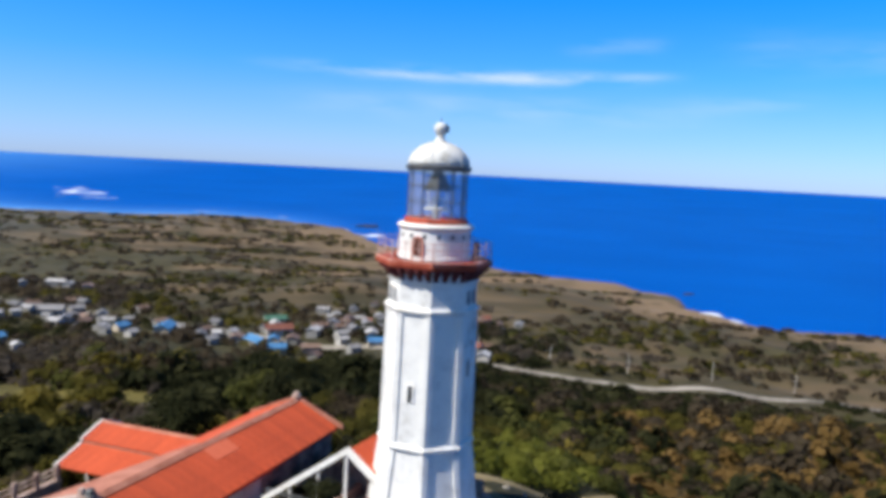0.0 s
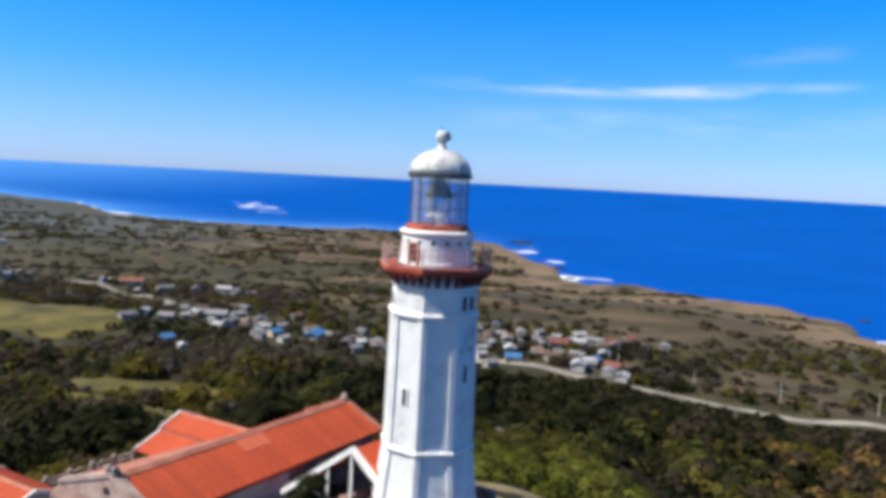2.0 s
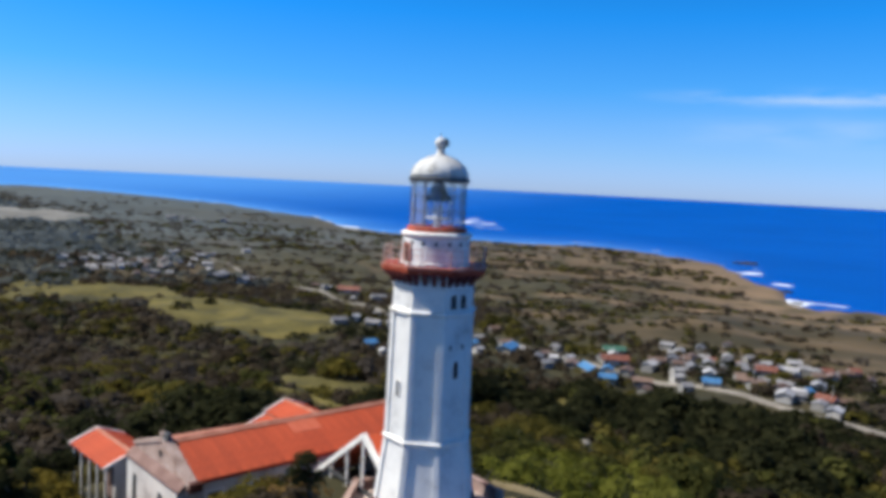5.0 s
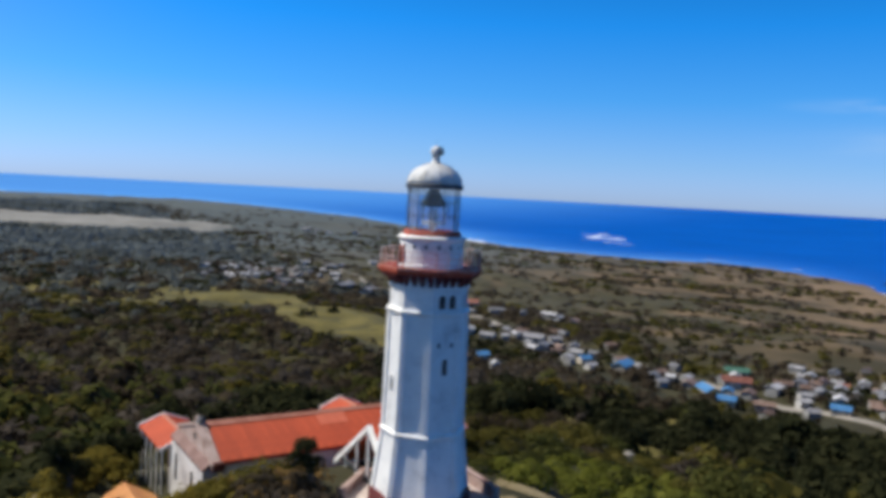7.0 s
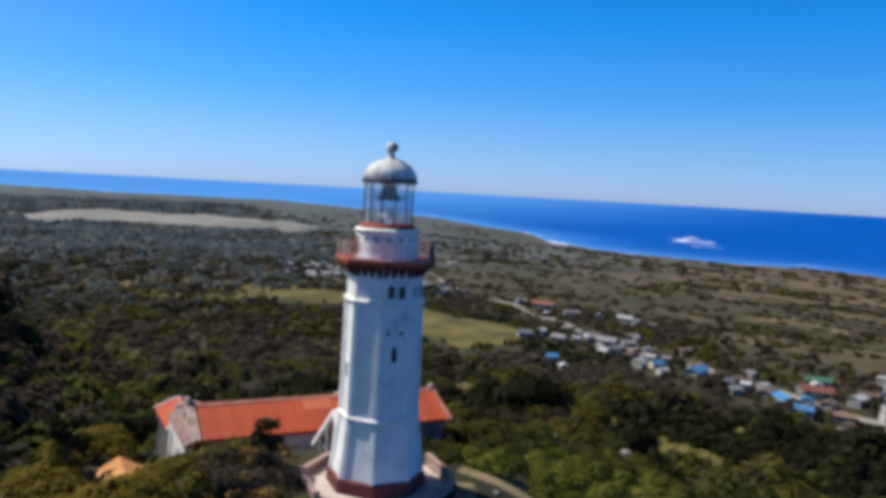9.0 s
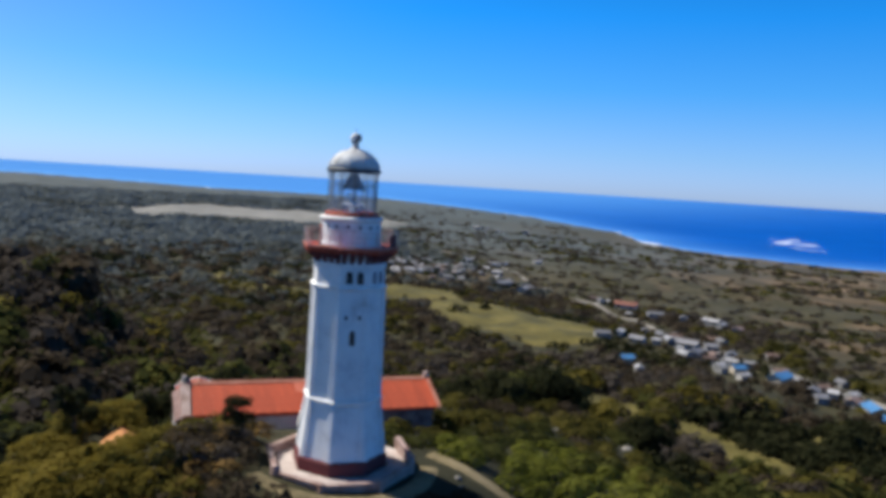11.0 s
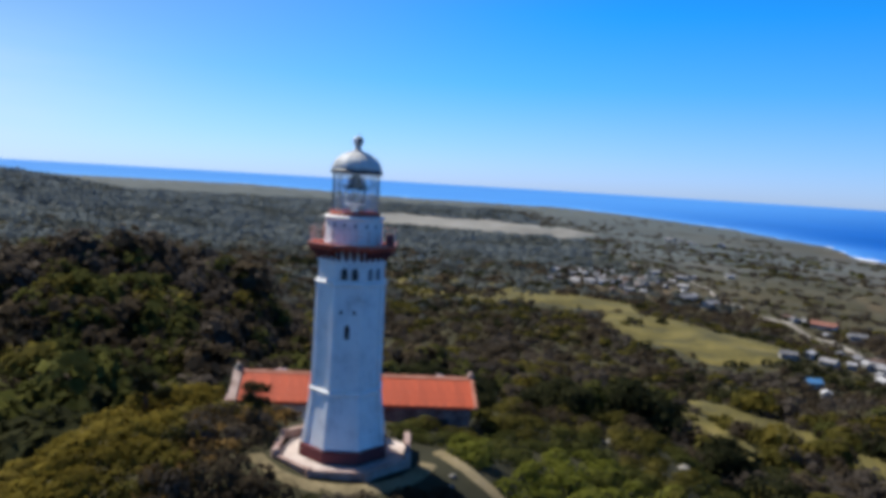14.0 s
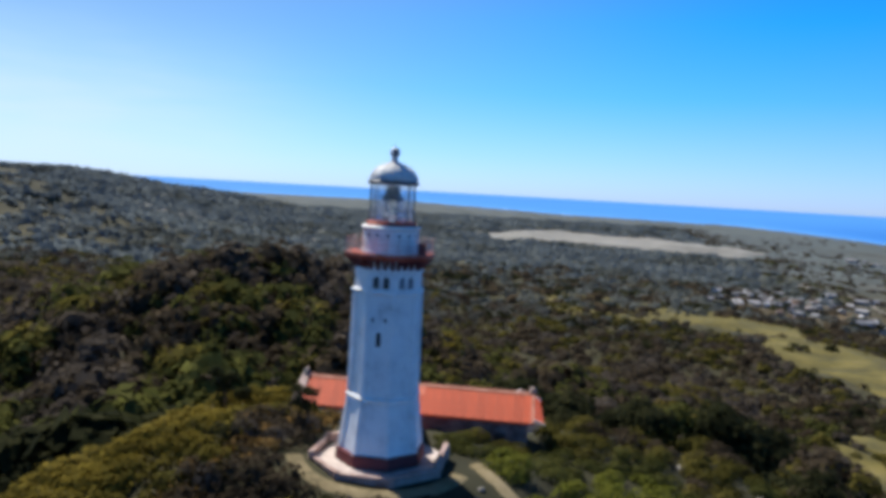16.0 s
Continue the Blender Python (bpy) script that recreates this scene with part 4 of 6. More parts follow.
# ---- terrace round the tower ----
terrace = tagged(new("terrace"), "octagonal paved terrace with a low brown parapet round the tower", "terrace")
terrace.location = (0, 0, -3.6)
TER = (0, 0, -3.6)
part("terrace_floor", ring([(4.58, -3.9), (4.58, -1.82), (4.52, -1.76), (0.5, -1.76), (0.5, -3.9)], 8, PH, True), M_PAVE, terrace, "pale paving", TER)
for k in range(8):
    if k == 4:
        continue
    a, b = PH + OCT * k, PH + OCT * (k + 1)
    bm = bmesh.new()
    ro, ri, h = 4.72, 4.48, (-1.62, -1.66, -1.58, -1.05, 0, -1.3, -1.25, -1.35)[k]
    vs = [[bm.verts.new((r * math.cos(t), r * math.sin(t), z)) for t in (a, b)] for r, z in ((ro, -3.9), (ro, h), (ri, h), (ri, -1.8))]
    for i in range(4):
        r0, r1 = vs[i], vs[(i + 1) % 4]
        bm.faces.new((r0[0], r0[1], r1[1], r1[0]))
    for t in (0, 1):
        bm.faces.new([r[t] for r in vs])
    wall = part("parapet", bm, M_CURB, terrace, "", TER)
    bm = bmesh.new()
    ro, ri = 4.78, 4.42
    vs = [[bm.verts.new((r * math.cos(t), r * math.sin(t), z)) for t in (a, b)] for r, z in ((ro, h), (ro, h + 0.09), (ri, h + 0.09), (ri, h))]
    for i in range(4):
        r0, r1 = vs[i], vs[(i + 1) % 4]
        bm.faces.new((r0[0], r0[1], r1[1], r1[0]))
    for t in (0, 1):
        bm.faces.new([r[t] for r in vs])
    part("coping", bm, M_CURB, terrace, "", TER)
for k in range(8):
    a = PH + OCT * k
    x, y = 4.6 * math.cos(a), 4.6 * math.sin(a)
    part("pier", box(x - 0.2, y - 0.2, -3.9, x + 0.2, y + 0.2, (-1.2, -1.48, -1.46, -0.95, -0.95, -1.15, -1.1, -1.1)[k], bevel=0.03), M_CURB, terrace, "", TER)

# ---- keeper's house: x runs along its ridge, y away from the tower ----
HOUSE_M = Matrix.Rotation(math.atan2(0.9403, 0.3404), 4, "Z")
HB = (1.0, 13.6, -5.6)
hall = tagged(new("keepers_house"), "long single-storey house with orange-red sheet roof and white plaster walls", "house")
hall.matrix_world = HOUSE_M @ Matrix.Translation((10.6, 13.6, 0)) @ Matrix.Rotation(radians(-1.1), 4, "Z") @ Matrix.Rotation(radians(0.35), 4, "Y") @ Matrix.Translation((-10.6, -13.6, 0)) @ Matrix.Translation(HB)
RIDGE, EAVE, Y0, YR, Y1 = -0.12, -1.72, 10.22, 13.6, 17.25
U0, U1 = -8.3, 10.75


def house_part(name, bm, mat, label="", parent=None):
    return part(name, bm, mat, parent or hall, label, HB)


house_part("front_wall", box(-9.0, 10.55, -6.2, 1.5, 10.95, -1.75), M_PLASTER)
house_part("front_wall", box(1.5, 10.55, -6.2, 10.4, 10.95, -1.75), M_SHADE, "front wall under the eave, its shade put into a mauve-brown colour")
house_part("rear_wall", box(-9.0, 16.25, -8.8, 10.4, 16.65, -1.75), M_PLASTER)
gable_out = [(10.58, -8.8), (16.62, -8.8), (16.62, -1.8), (13.6, -0.36), (10.58, -1.8)]
house_part("gable_wall", prism(gable_out, "x", 10.02, 10.38), M_STONE, "grey-mauve end wall in shade")
house_part("end_wall", box(-9.4, 10.56, -9.6, -9.0, 18.05, -2.22), M_PLASTER, "white plastered end wall")
house_part("pent_ledge", prism([(-8.94, -1.64), (-9.5, -2.12), (-9.5, -2.25), (-8.94, -1.92)], "y", 10.2, 18.15), M_PENT, "mauve-brown sloping ledge over the end wall")
house_part("pediment", prism([(10.1, -2.4), (18.0, -2.4), (18.0, -1.4), (13.7, -0.08), (10.1, -1.75)], "x", -8.96, -8.62), M_GREYCAP, "pinkish weathered gable pediment")
bm = ring([(0.05, 0), (0.2, 0), (0.23, 0.04), (0.05, 0.04)], 14, 0, True)
bmesh.ops.transform(bm, matrix=Matrix.Translation((-8.97, 13.9, -0.95)) @ Matrix.Rotation(-math.pi / 2, 4, "Y"), verts=bm.verts)
house_part("round_vent", bm, M_DARK, "dark round vent in the pediment")
for ya, za, yb, zb in ((13.7, -0.06, 9.8, -1.86), (13.7, -0.06, 18.1, -1.43)):
    house_part("rake_coping", prism([(ya, za - 0.1), (yb, zb - 0.1), (yb, zb + 0.14), (ya, za + 0.14)], "x", -9.04, -8.4), M_GREYCAP, "weathered grey-pink coping")
house_part("kneeler", box(-9.0, 9.6, -2.15, -8.2, 10.25, -1.6, bevel=0.06), M_DOOR, "dark weathered corner block at the eave")
house_part("ridge_post", box(-8.95, 13.9, -0.1, -8.65, 14.2, 0.34, bevel=0.04), M_GREYCAP, "pale stub on the gable top")
for u, label in ((-8.7, "dark weathered ridge finial"), (10.7, "pale ridge finial")):
    house_part("ridge_finial", ring([(0.30, 0), (0.34, 0.12), (0.22, 0.20), (0.24, 0.34), (0.12, 0.44)], 12, bm=None), M_IRON if u < 0 else M_GREYCAP, label).matrix_local = Matrix.Translation((u - HB[0], 0, RIDGE + 0.05 - HB[2] + (-HB[2] * 0))) @ Matrix.Translation(Vector(HB))
for ya, yb in ((13.6, 9.85), (13.6, 17.35)):
    house_part("verge", prism([(ya, RIDGE - 0.02), (yb, EAVE - 0.06), (yb, EAVE + 0.16), (ya, RIDGE + 0.18)], "x", 10.62, 10.88), M_RIDGE, "orange-grey verge of the roof end")


def sheet_mesh(width, ribs, length, rise, mat):
    """A ribbed roofing sheet lying down a slope: x across, y down the slope in plan, z falling by rise."""
    bm = bmesh.new()
    pts = []
    for i in range(ribs):
        x = width * i / ribs
        w = width / ribs
        pts += [(x, 0.0), (x + w * 0.35, 0.0), (x + w * 0.5, 0.022), (x + w * 0.85, 0.022)]
    pts.append((width, 0.0))
    n = 3
    rows = [[bm.verts.new((x, length * k / n, z - rise * k / n)) for x, z in pts] for k in range(n + 1)]
    under = [[bm.verts.new((x, length * k, -0.07 - rise * k)) for x in (0, width)] for k in (0, 1)]
    for a, b in zip(rows, rows[1:]):
        for i in range(len(pts) - 1):
            bm.faces.new((a[i], b[i], b[i + 1], a[i + 1]))
    bm.faces.new((under[0][0], under[0][1], under[1][1], under[1][0]))
    bm.faces.new(rows[-1] + [under[1][1], under[1][0]])
    return bm


def roof_slope(x0, x1, y_top, y_low, z_top, z_low, parent, width=0.754, lifted=()):
    """Sheets side by side from the ridge to the eave."""
    n = max(1, round((x1 - x0) / width))
    w = (x1 - x0) / n
    down = 1 if y_low > y_top else -1
    base, made = None, []
    for i in range(n):
        m = Matrix.Translation((x0 + w * i - HB[0], y_top - HB[1], z_top - HB[2])) @ Matrix.Diagonal((1, down, 1, 1))
        if base is None:
            base = part("roof_sheet", sheet_mesh(w - 0.012, 3, abs(y_low - y_top), z_top - z_low, M_ROOF), M_ROOF, parent)
            base.matrix_local = m
        else:
            share(base, m, parent)
    return base


roof = house_part("roof_deck", prism([(Y0 + 0.25, EAVE - 0.02), (YR, RIDGE - 0.18), (Y1 - 0.25, EAVE - 0.02), (Y1 - 0.35, EAVE - 0.16), (YR, RIDGE - 0.32), (Y0 + 0.35, EAVE - 0.16)], "x", -8.6, 10.4), M_STONE, "dark roof boarding")
roof_slope(U0, U1, YR, Y0, RIDGE, EAVE, hall)
roof_slope(U0, U1, YR, Y1, RIDGE, EAVE, hall)
house_part("eave_board", box(-8.3, Y0 + 0.03, EAVE - 0.24, 10.5, Y0 + 0.09, EAVE - 0.06), M_RED, "dark red eave board")
bm = bmesh.new()
top = [bm.verts.new(p) for p in ((U0 - 0.4, YR + 0.12, RIDGE + 0.02), (0.0, YR + 0.12, RIDGE + 0.02), (0.0, YR + 0.7, RIDGE - 0.15), (U0 - 0.4, YR + 4.3, RIDGE - 1.20))]
low = [bm.verts.new(v.co - Vector((0, 0, 0.16))) for v in top]
bm.faces.new(top)
bm.faces.new(low[::-1])
for i in range(4):
    bm.faces.new((top[i], low[i], low[(i + 1) % 4], top[(i + 1) % 4]))
house_part("rear_ledge", bm, M_RIDGE, "faded orange flat rear roof behind the ridge")
house_part("ridge_cap", prism([(YR - 0.34, RIDGE - 0.10), (YR, RIDGE + 0.08), (YR + 0.34, RIDGE - 0.10), (YR, RIDGE - 0.02)], "x", U0, U1), M_RIDGE, "dull orange ridge tiles")
for i in range(3):
    bm = sheet_mesh(0.74, 3, 1.0, 0.477, M_ROOF_PALE)
    o = part("roof_sheet", bm, M_ROOF_PALE, hall, "newer pale orange patch sheet")
    o.matrix_local = Matrix.Translation((-0.5 + i * 0.76 - HB[0], 13.25 - HB[1], RIDGE - 0.35 * 0.477 + 0.03 - HB[2])) @ Matrix.Diagonal((1, -1, 1, 1))


def framed_opening(x, y, z, w, h, parent, facing, leaf=M_DARK):
    """Rectangular opening with a raised frame: facing 'y-' front, 'x-' west end."""
    if facing == "y-":
        o = house_part("window", box(x - w / 2, y - 0.02, z, x + w / 2, y + 0.05, z + h), leaf, "", parent)
        bm = box(x - w / 2 - 0.12, y - 0.07, z - 0.12, x - w / 2, y + 0.03, z + h + 0.12)
        box(x + w / 2, y - 0.07, z - 0.12, x + w / 2 + 0.12, y + 0.03, z + h + 0.12, bm)
        box(x - w / 2, y - 0.07, z + h, x + w / 2, y + 0.03, z + h + 0.12, bm)
        box(x - w / 2, y - 0.09, z - 0.12, x + w / 2, y + 0.03, z, bm)
    else:
        o = house_part("window", box(x - 0.02, y - w / 2, z, x + 0.05, y + w / 2, z + h), leaf, "", parent)
        bm = box(x - 0.07, y - w / 2 - 0.12, z - 0.12, x + 0.03, y - w / 2, z + h + 0.12)
        box(x - 0.07, y + w / 2, z - 0.12, x + 0.03, y + w / 2 + 0.12, z + h + 0.12, bm)
        box(x - 0.07, y - w / 2, z + h, x + 0.03, y + w / 2, z + h + 0.12, bm)
        box(x - 0.09, y - w / 2, z - 0.12, x + 0.03, y + w / 2, z, bm)
    f = part("window_frame", bm, M_TRIM, o, "", HB)
    return o


for u in (-7.0, -4.0):
    framed_opening(u, 10.55, -4.4, 0.95, 1.7, hall, "y-")
for u in (3.0, 5.6, 8.2):
    house_part("window", box(u - 0.45, 10.52, -4.4, u + 0.45, 10.58, -2.8), M_DARK, "dark unframed window")
for y in (12.9, 16.8):
    house_part("window", box(-9.43, y - 0.28, -4.9, -9.38, y + 0.28, -3.1), M_DARK, "narrow dark window slit")

# wings behind the house, with verandas
for name_u, low in ((-6.45, False), (10.25, True)):
    wing = tagged(new("house_wing"), "rear wing with orange-red roof, white verges and veranda posts", "house wing", "wings of the keeper's house")
    wing.matrix_world = HOUSE_M @ Matrix.Translation(HB)
    zr, ze, half = -4.25, -5.05, 2.1
    ya, yb = (24.5, 31.4) if not low else (21.2, 30.3)
    xa, xb = name_u - half, name_u + half
    base = None
    n = 10
    w = (yb - ya) / n
    for sgn in (-1, 1):
        base = None
        for i in range(n):
            m = Matrix.Translation((name_u - HB[0], (ya + w * i) - HB[1], zr - HB[2])) @ Matrix.Rotation(math.pi / 2, 4, "Z") @ Matrix.Diagonal((1, -sgn, 1, 1))
            if base is None:
                base = part("roof_sheet", sheet_mesh(w - 0.012, 3, half, zr - ze, M_ROOF), M_ROOF, wing)
                base.matrix_local = m
            else:
                share(base, m, wing)
    for y in (ya - 0.12, yb):
        for sgn in (-1, 1):
            house_part("verge_board", prism([(name_u, zr - 0.12), (name_u + sgn * (half + 0.08), ze - 0.15), (name_u + sgn * (half + 0.08), ze + 0.10), (name_u, zr + 0.13)], "y", y, y + 0.14), M_TRIM, "white verge board", wing)
    house_part("ridge_cap", prism([(name_u - 0.2, zr - 0.06), (name_u, zr + 0.09), (name_u + 0.2, zr - 0.06)], "y", ya, yb), M_RIDGE, "", wing)
    house_part("wall", box(name_u + 0.3, ya + 0.62, -11.6, xb - 0.35, yb - 0.6, ze + 0.05), M_SHADE, "inner wall coloured dark brown for the veranda's shade", wing)
    house_part("end_wall", prism([(xa + 0.9, -11.6), (xb - 0.3, -11.6), (xb - 0.3, ze - 0.05), (name_u, zr - 0.16), (xa + 0.9, ze + 0.28)], "y", ya + 0.3, ya + 0.62), M_PLASTER, "", wing)
    framed_opening(name_u + 0.7, ya + 0.3, -8.2, 0.8, 1.5, wing, "y-")
    house_part("eave_beam", box(xa + 0.12, ya, ze - 0.24, xa + 0.32, yb, ze - 0.08), M_TRIM, "", wing)
    house_part("veranda_floor", box(xa + 0.05, ya, -11.8, name_u + 0.3, yb, -10.4), M_STONE, "", wing)
    post = None
    for i in range(5):
        m = Matrix.Translation((xa + 0.22 - HB[0], ya + 0.25 + (yb - ya - 0.5) * i / 4 - HB[1], -10.4 - HB[2]))
        if post is None:
            post = part("veranda_post", box(-0.07, -0.07, 0, 0.07, 0.07, 5.1, bevel=0.015), M_TRIM, wing)
            post.matrix_local = m
        else:
            share(post, m, wing)
    if low:
        base = None
        for i in range(n):
            m = Matrix.Translation((xa - 0.0 - HB[0], (ya + w * i) - HB[1], ze - 0.3 - HB[2])) @ Matrix.Rotation(math.pi / 2, 4, "Z")
            if base is None:
                base = part("lean_to_sheet", sheet_mesh(w - 0.012, 3, 2.6, 0.9, M_ROOF), M_ROOF, wing)
                base.matrix_local = m
            else:
                share(base, m, wing)
        house_part("verge_board", prism([(xa, ze - 0.42), (xa - 2.65, ze - 1.32), (xa - 2.65, ze - 1.11), (xa, ze - 0.18)], "y", yb, yb + 0.14), M_TRIM, "", wing)
        house_part("upper_strip_wall", box(xa + 0.02, ya, ze - 0.5, xa + 0.14, yb, ze - 0.1), M_RIDGE, "", wing)

# balustrade closing the yard between the two wings
fence = tagged(new("balustrade"), "pale stone balustrade with square posts behind the house", "balustrade")
fence.matrix_world = HOUSE_M @ Matrix.Translation(HB)
house_part("retaining_wall", box(-4.6, 29.2, -14.0, 5.0, 29.6, -6.95), M_STONE, "grey-mauve retaining wall", fence)
house_part("coping", box(-4.6, 29.1, -6.95, 5.0, 29.7, -6.8, bevel=0.03), M_GREYCAP, "", fence)
for i in range(6):
    u = -4.4 + i * 1.84
    house_part("post", box(u - 0.15, 29.25, -6.8, u + 0.15, 29.55, -5.7, bevel=0.03), M_GREYCAP, "", fence)
    if i:
        for z in (-6.35, -5.98):
            house_part("rail", box(u - 1.69, 29.34, z - 0.06, u - 0.15, 29.46, z + 0.06), M_GREYCAP, "", fence)

# gabled porch between house and tower
porch = tagged(new("gabled_porch"), "open gabled porch with white verges and orange-red roof beside the tower", "porch")
PORCH_AT = Vector((-1.42 - HB[0], 3.8 - HB[1], 0))
porch.matrix_world = HOUSE_M @ Matrix.Translation(HB) @ Matrix.Translation(PORCH_AT) @ Matrix.Rotation(radians(-6), 4, "Z") @ Matrix.Translation(-PORCH_AT)
PY, PZ, FY, FZ = 3.8, 1.75, 9.1, -2.07
slope = (PZ - FZ) / (FY - PY)
for sgn, run in ((1, FY - PY), (-1, 3.2)):
    bm = prism([(PY, PZ - 0.06), (PY + sgn * run, PZ - 0.06 - run * slope), (PY + sgn * run, PZ - 0.2 - run * slope), (PY, PZ - 0.2)], "x", -1.3, 1.6)
    house_part("porch_roof", bm, M_ROOF, "", porch)
    house_part("verge_board", prism([(PY, PZ - 0.26), (PY + sgn * (run + 0.1), PZ - 0.26 - (run + 0.1) * slope), (PY + sgn * (run + 0.1), PZ + 0.10 - (run + 0.1) * slope), (PY, PZ + 0.10)], "x", -1.56, -1.28), M_TRIM, "broad white verge board", porch)
house_part("back_wall", prism([(FY - 0.3, -4.6), (FY - 0.3, FZ - 0.1), (PY, PZ - 0.3), (PY - 2.2, PZ - 2.0), (PY - 2.2, -4.6)], "x", 1.2, 1.45), M_STONE, "", porch)
for y, top in ((7.4, -1.05), (5.6, 0.2), (3.85, 1.4)):
    house_part("porch_post", box(-1.47, y - 0.07, -4.7, -1.33, y + 0.07, top, bevel=0.015), M_TRIM, "", porch)
house_part("tie_beam", box(-1.48, 2.0, -1.72, -1.34, FY - 0.1, -1.52), M_IRON, "", porch)
for i in range(10):
    house_part("step", box(-1.1, 3.2 + i * 0.3, -4.7, 0.9, 3.52 + i * 0.3, -2.5 - i * 0.19), M_PAVE, "", porch)

# small hut below the west gable
M_HUT = material("yellow_orange_hut_roof", [(0.42, 0.17, 0.05), (0.58, 0.27, 0.09)], 0.8, 6, 0.7, 0.2)
hut = tagged(new("hut"), "small hut with pale orange roof among the bushes", "hut")
hz = gz(-17.5, -7.6)
hut.matrix_world = Matrix.Translation((-17.5, -7.6, hz)) @ Matrix.Rotation(math.atan2(0.9403, 0.3404) + math.pi / 2, 4, "Z")
top = -3.95 - hz
part("wall", box(-1.7, -1.55, -0.5, 1.7, 1.55, top - 1.05), M_PLASTER, hut)
for sgn in (-1, 1):
    part("roof", prism([(0, top), (sgn * 2.0, top - 1.2), (sgn * 2.0, top - 1.28), (0, top - 0.1)], "x", -2.1, 2.1), M_HUT, hut)
    part("verge_board", prism([(0, top + 0.05), (sgn * 2.06, top - 1.17), (sgn * 2.06, top - 1.36), (0, top - 0.14)], "x", -2.2, -2.1), M_TRIM, hut)
part("door", box(-1.76, -0.4, 0, -1.69, 0.4, top - 1.3), M_DOOR, hut)

# low garden wall running out from the porch, and boulders by the terrace
garden = tagged(new("garden_wall"), "low whitewashed garden wall beside the terrace", "wall")
garden.matrix_world = HOUSE_M @ Matrix.Translation(HB)
house_part("wall_body", box(-5.2, 6.2, -5.0, -1.8, 6.55, -3.1, bevel=0.04), M_PLASTER, "", garden)
house_part("wall_body", box(-5.5, 2.9, -5.0, -5.15, 6.55, -3.3, bevel=0.04), M_PLASTER, "", garden)

# ---- where the houses of the village stand: roof, place, length in metres ----
UPPER_VILLAGE = [("white", -640, 474, 16), ("grey", -571, 417, 10), ("white", -630, 489, 8), ("grey", -541, 427, 9), ("grey", -622, 500, 9), ("white", -552, 452, 10), ("grey", -573, 484, 8), ("white", -646, 556, 9), ("grey", -542, 470, 8),
                 ("white", -597, 539, 8), ("rust", -558, 500, 8), ("white", -535, 498, 10), ("white", -509, 465, 8), ("white", -589, 557, 11), ("white", -611, 587, 12), ("white", -565, 570, 9), ("white", -581, 598, 13), ("white", -520, 541, 11),
                 ("white", -497, 520, 10), ("white", -523, 522, 9), ("white", -599, 690, 12)]
MILL_END = [("grey", -587, 620, 10), ("grey", -425, 452, 20), ("grey", -380, 432, 19), ("white", -1127, 1091, 22), ("grey", -1021, 1120, 28), ("white", -1060, 1080, 18), ("white", -455, 490, 12), ("white", -560, 440, 9), ("grey", -600, 450, 10),
            ("red", -302, 458, 20), ("white", -273, 452, 13), ("grey", -252, 456, 8), ("white", -231, 456, 13), ("white", -222, 452, 8), ("rust", -208, 448, 11), ("white", -215, 330, 7), ("grey", -216, 316, 10), ("grey", -200, 326, 9), ("white", -195, 336, 5)]
MIDDLE_VILLAGE = [("grey", -186, 350, 18), ("grey", -178, 363, 9), ("rust", -164, 342, 7), ("blue", -176, 283, 8), ("white", -163, 275, 5), ("white", -146, 315, 6), ("white", -149, 333, 7), ("white", -139, 331, 7), ("white", -127, 302, 6),
                  ("blue", -137, 316, 7), ("blue", -117, 316, 15), ("white", -141, 308, 5), ("grey", -170, 333, 8), ("grey", -160, 352, 8), ("white", -93, 314, 6), ("rust", -100, 320, 7), ("rust", -82, 307, 8), ("white", -87, 318, 6), ("grey", -98, 306, 6)]
NEAR_VILLAGE = [("blue", -72, 302, 12), ("blue", -61, 290, 10), ("blue", -66, 310, 7), ("green", -73, 348, 12), ("red", -67, 327, 13), ("rust", -58, 313, 8), ("white", -50, 324, 12), ("rust", -48, 299, 9), ("white", -54, 390, 8), ("white", -36, 318, 7),
                ("rust", -37, 346, 7), ("white", -26, 336, 7), ("red", -27, 353, 6), ("blue", -19, 292, 9), ("grey", -28, 287, 6), ("grey", -43, 341, 7), ("rust", -37, 361, 6), ("white", -35, 308, 6), ("white", -23, 386, 6), ("rust", -29, 440, 6)]
EAST_VILLAGE = [("white", -12, 336, 7), ("white", -22, 310, 7), ("red", -1, 329, 11), ("white", 8, 342, 10), ("white", 17, 352, 8), ("white", 9, 282, 9), ("white", 21, 279, 6), ("white", 26, 272, 7), ("grey", 14, 290, 6), ("blue", 16, 308, 6),
                ("grey", -38, 396, 6), ("grey", -13, 388, 6), ("white", -19, 326, 5), ("rust", -10, 312, 6), ("grey", -5, 350, 7), ("grey", 0, 305, 6), ("rust", 30, 300, 6), ("white", -45, 375, 6)]
HOUSES = UPPER_VILLAGE + MILL_END + MIDDLE_VILLAGE + NEAR_VILLAGE + EAST_VILLAGE
HOUSE_SPOTS = [(row[1], row[2]) for row in HOUSES]

# ---- plants ----
rng = np.random.default_rng(11)


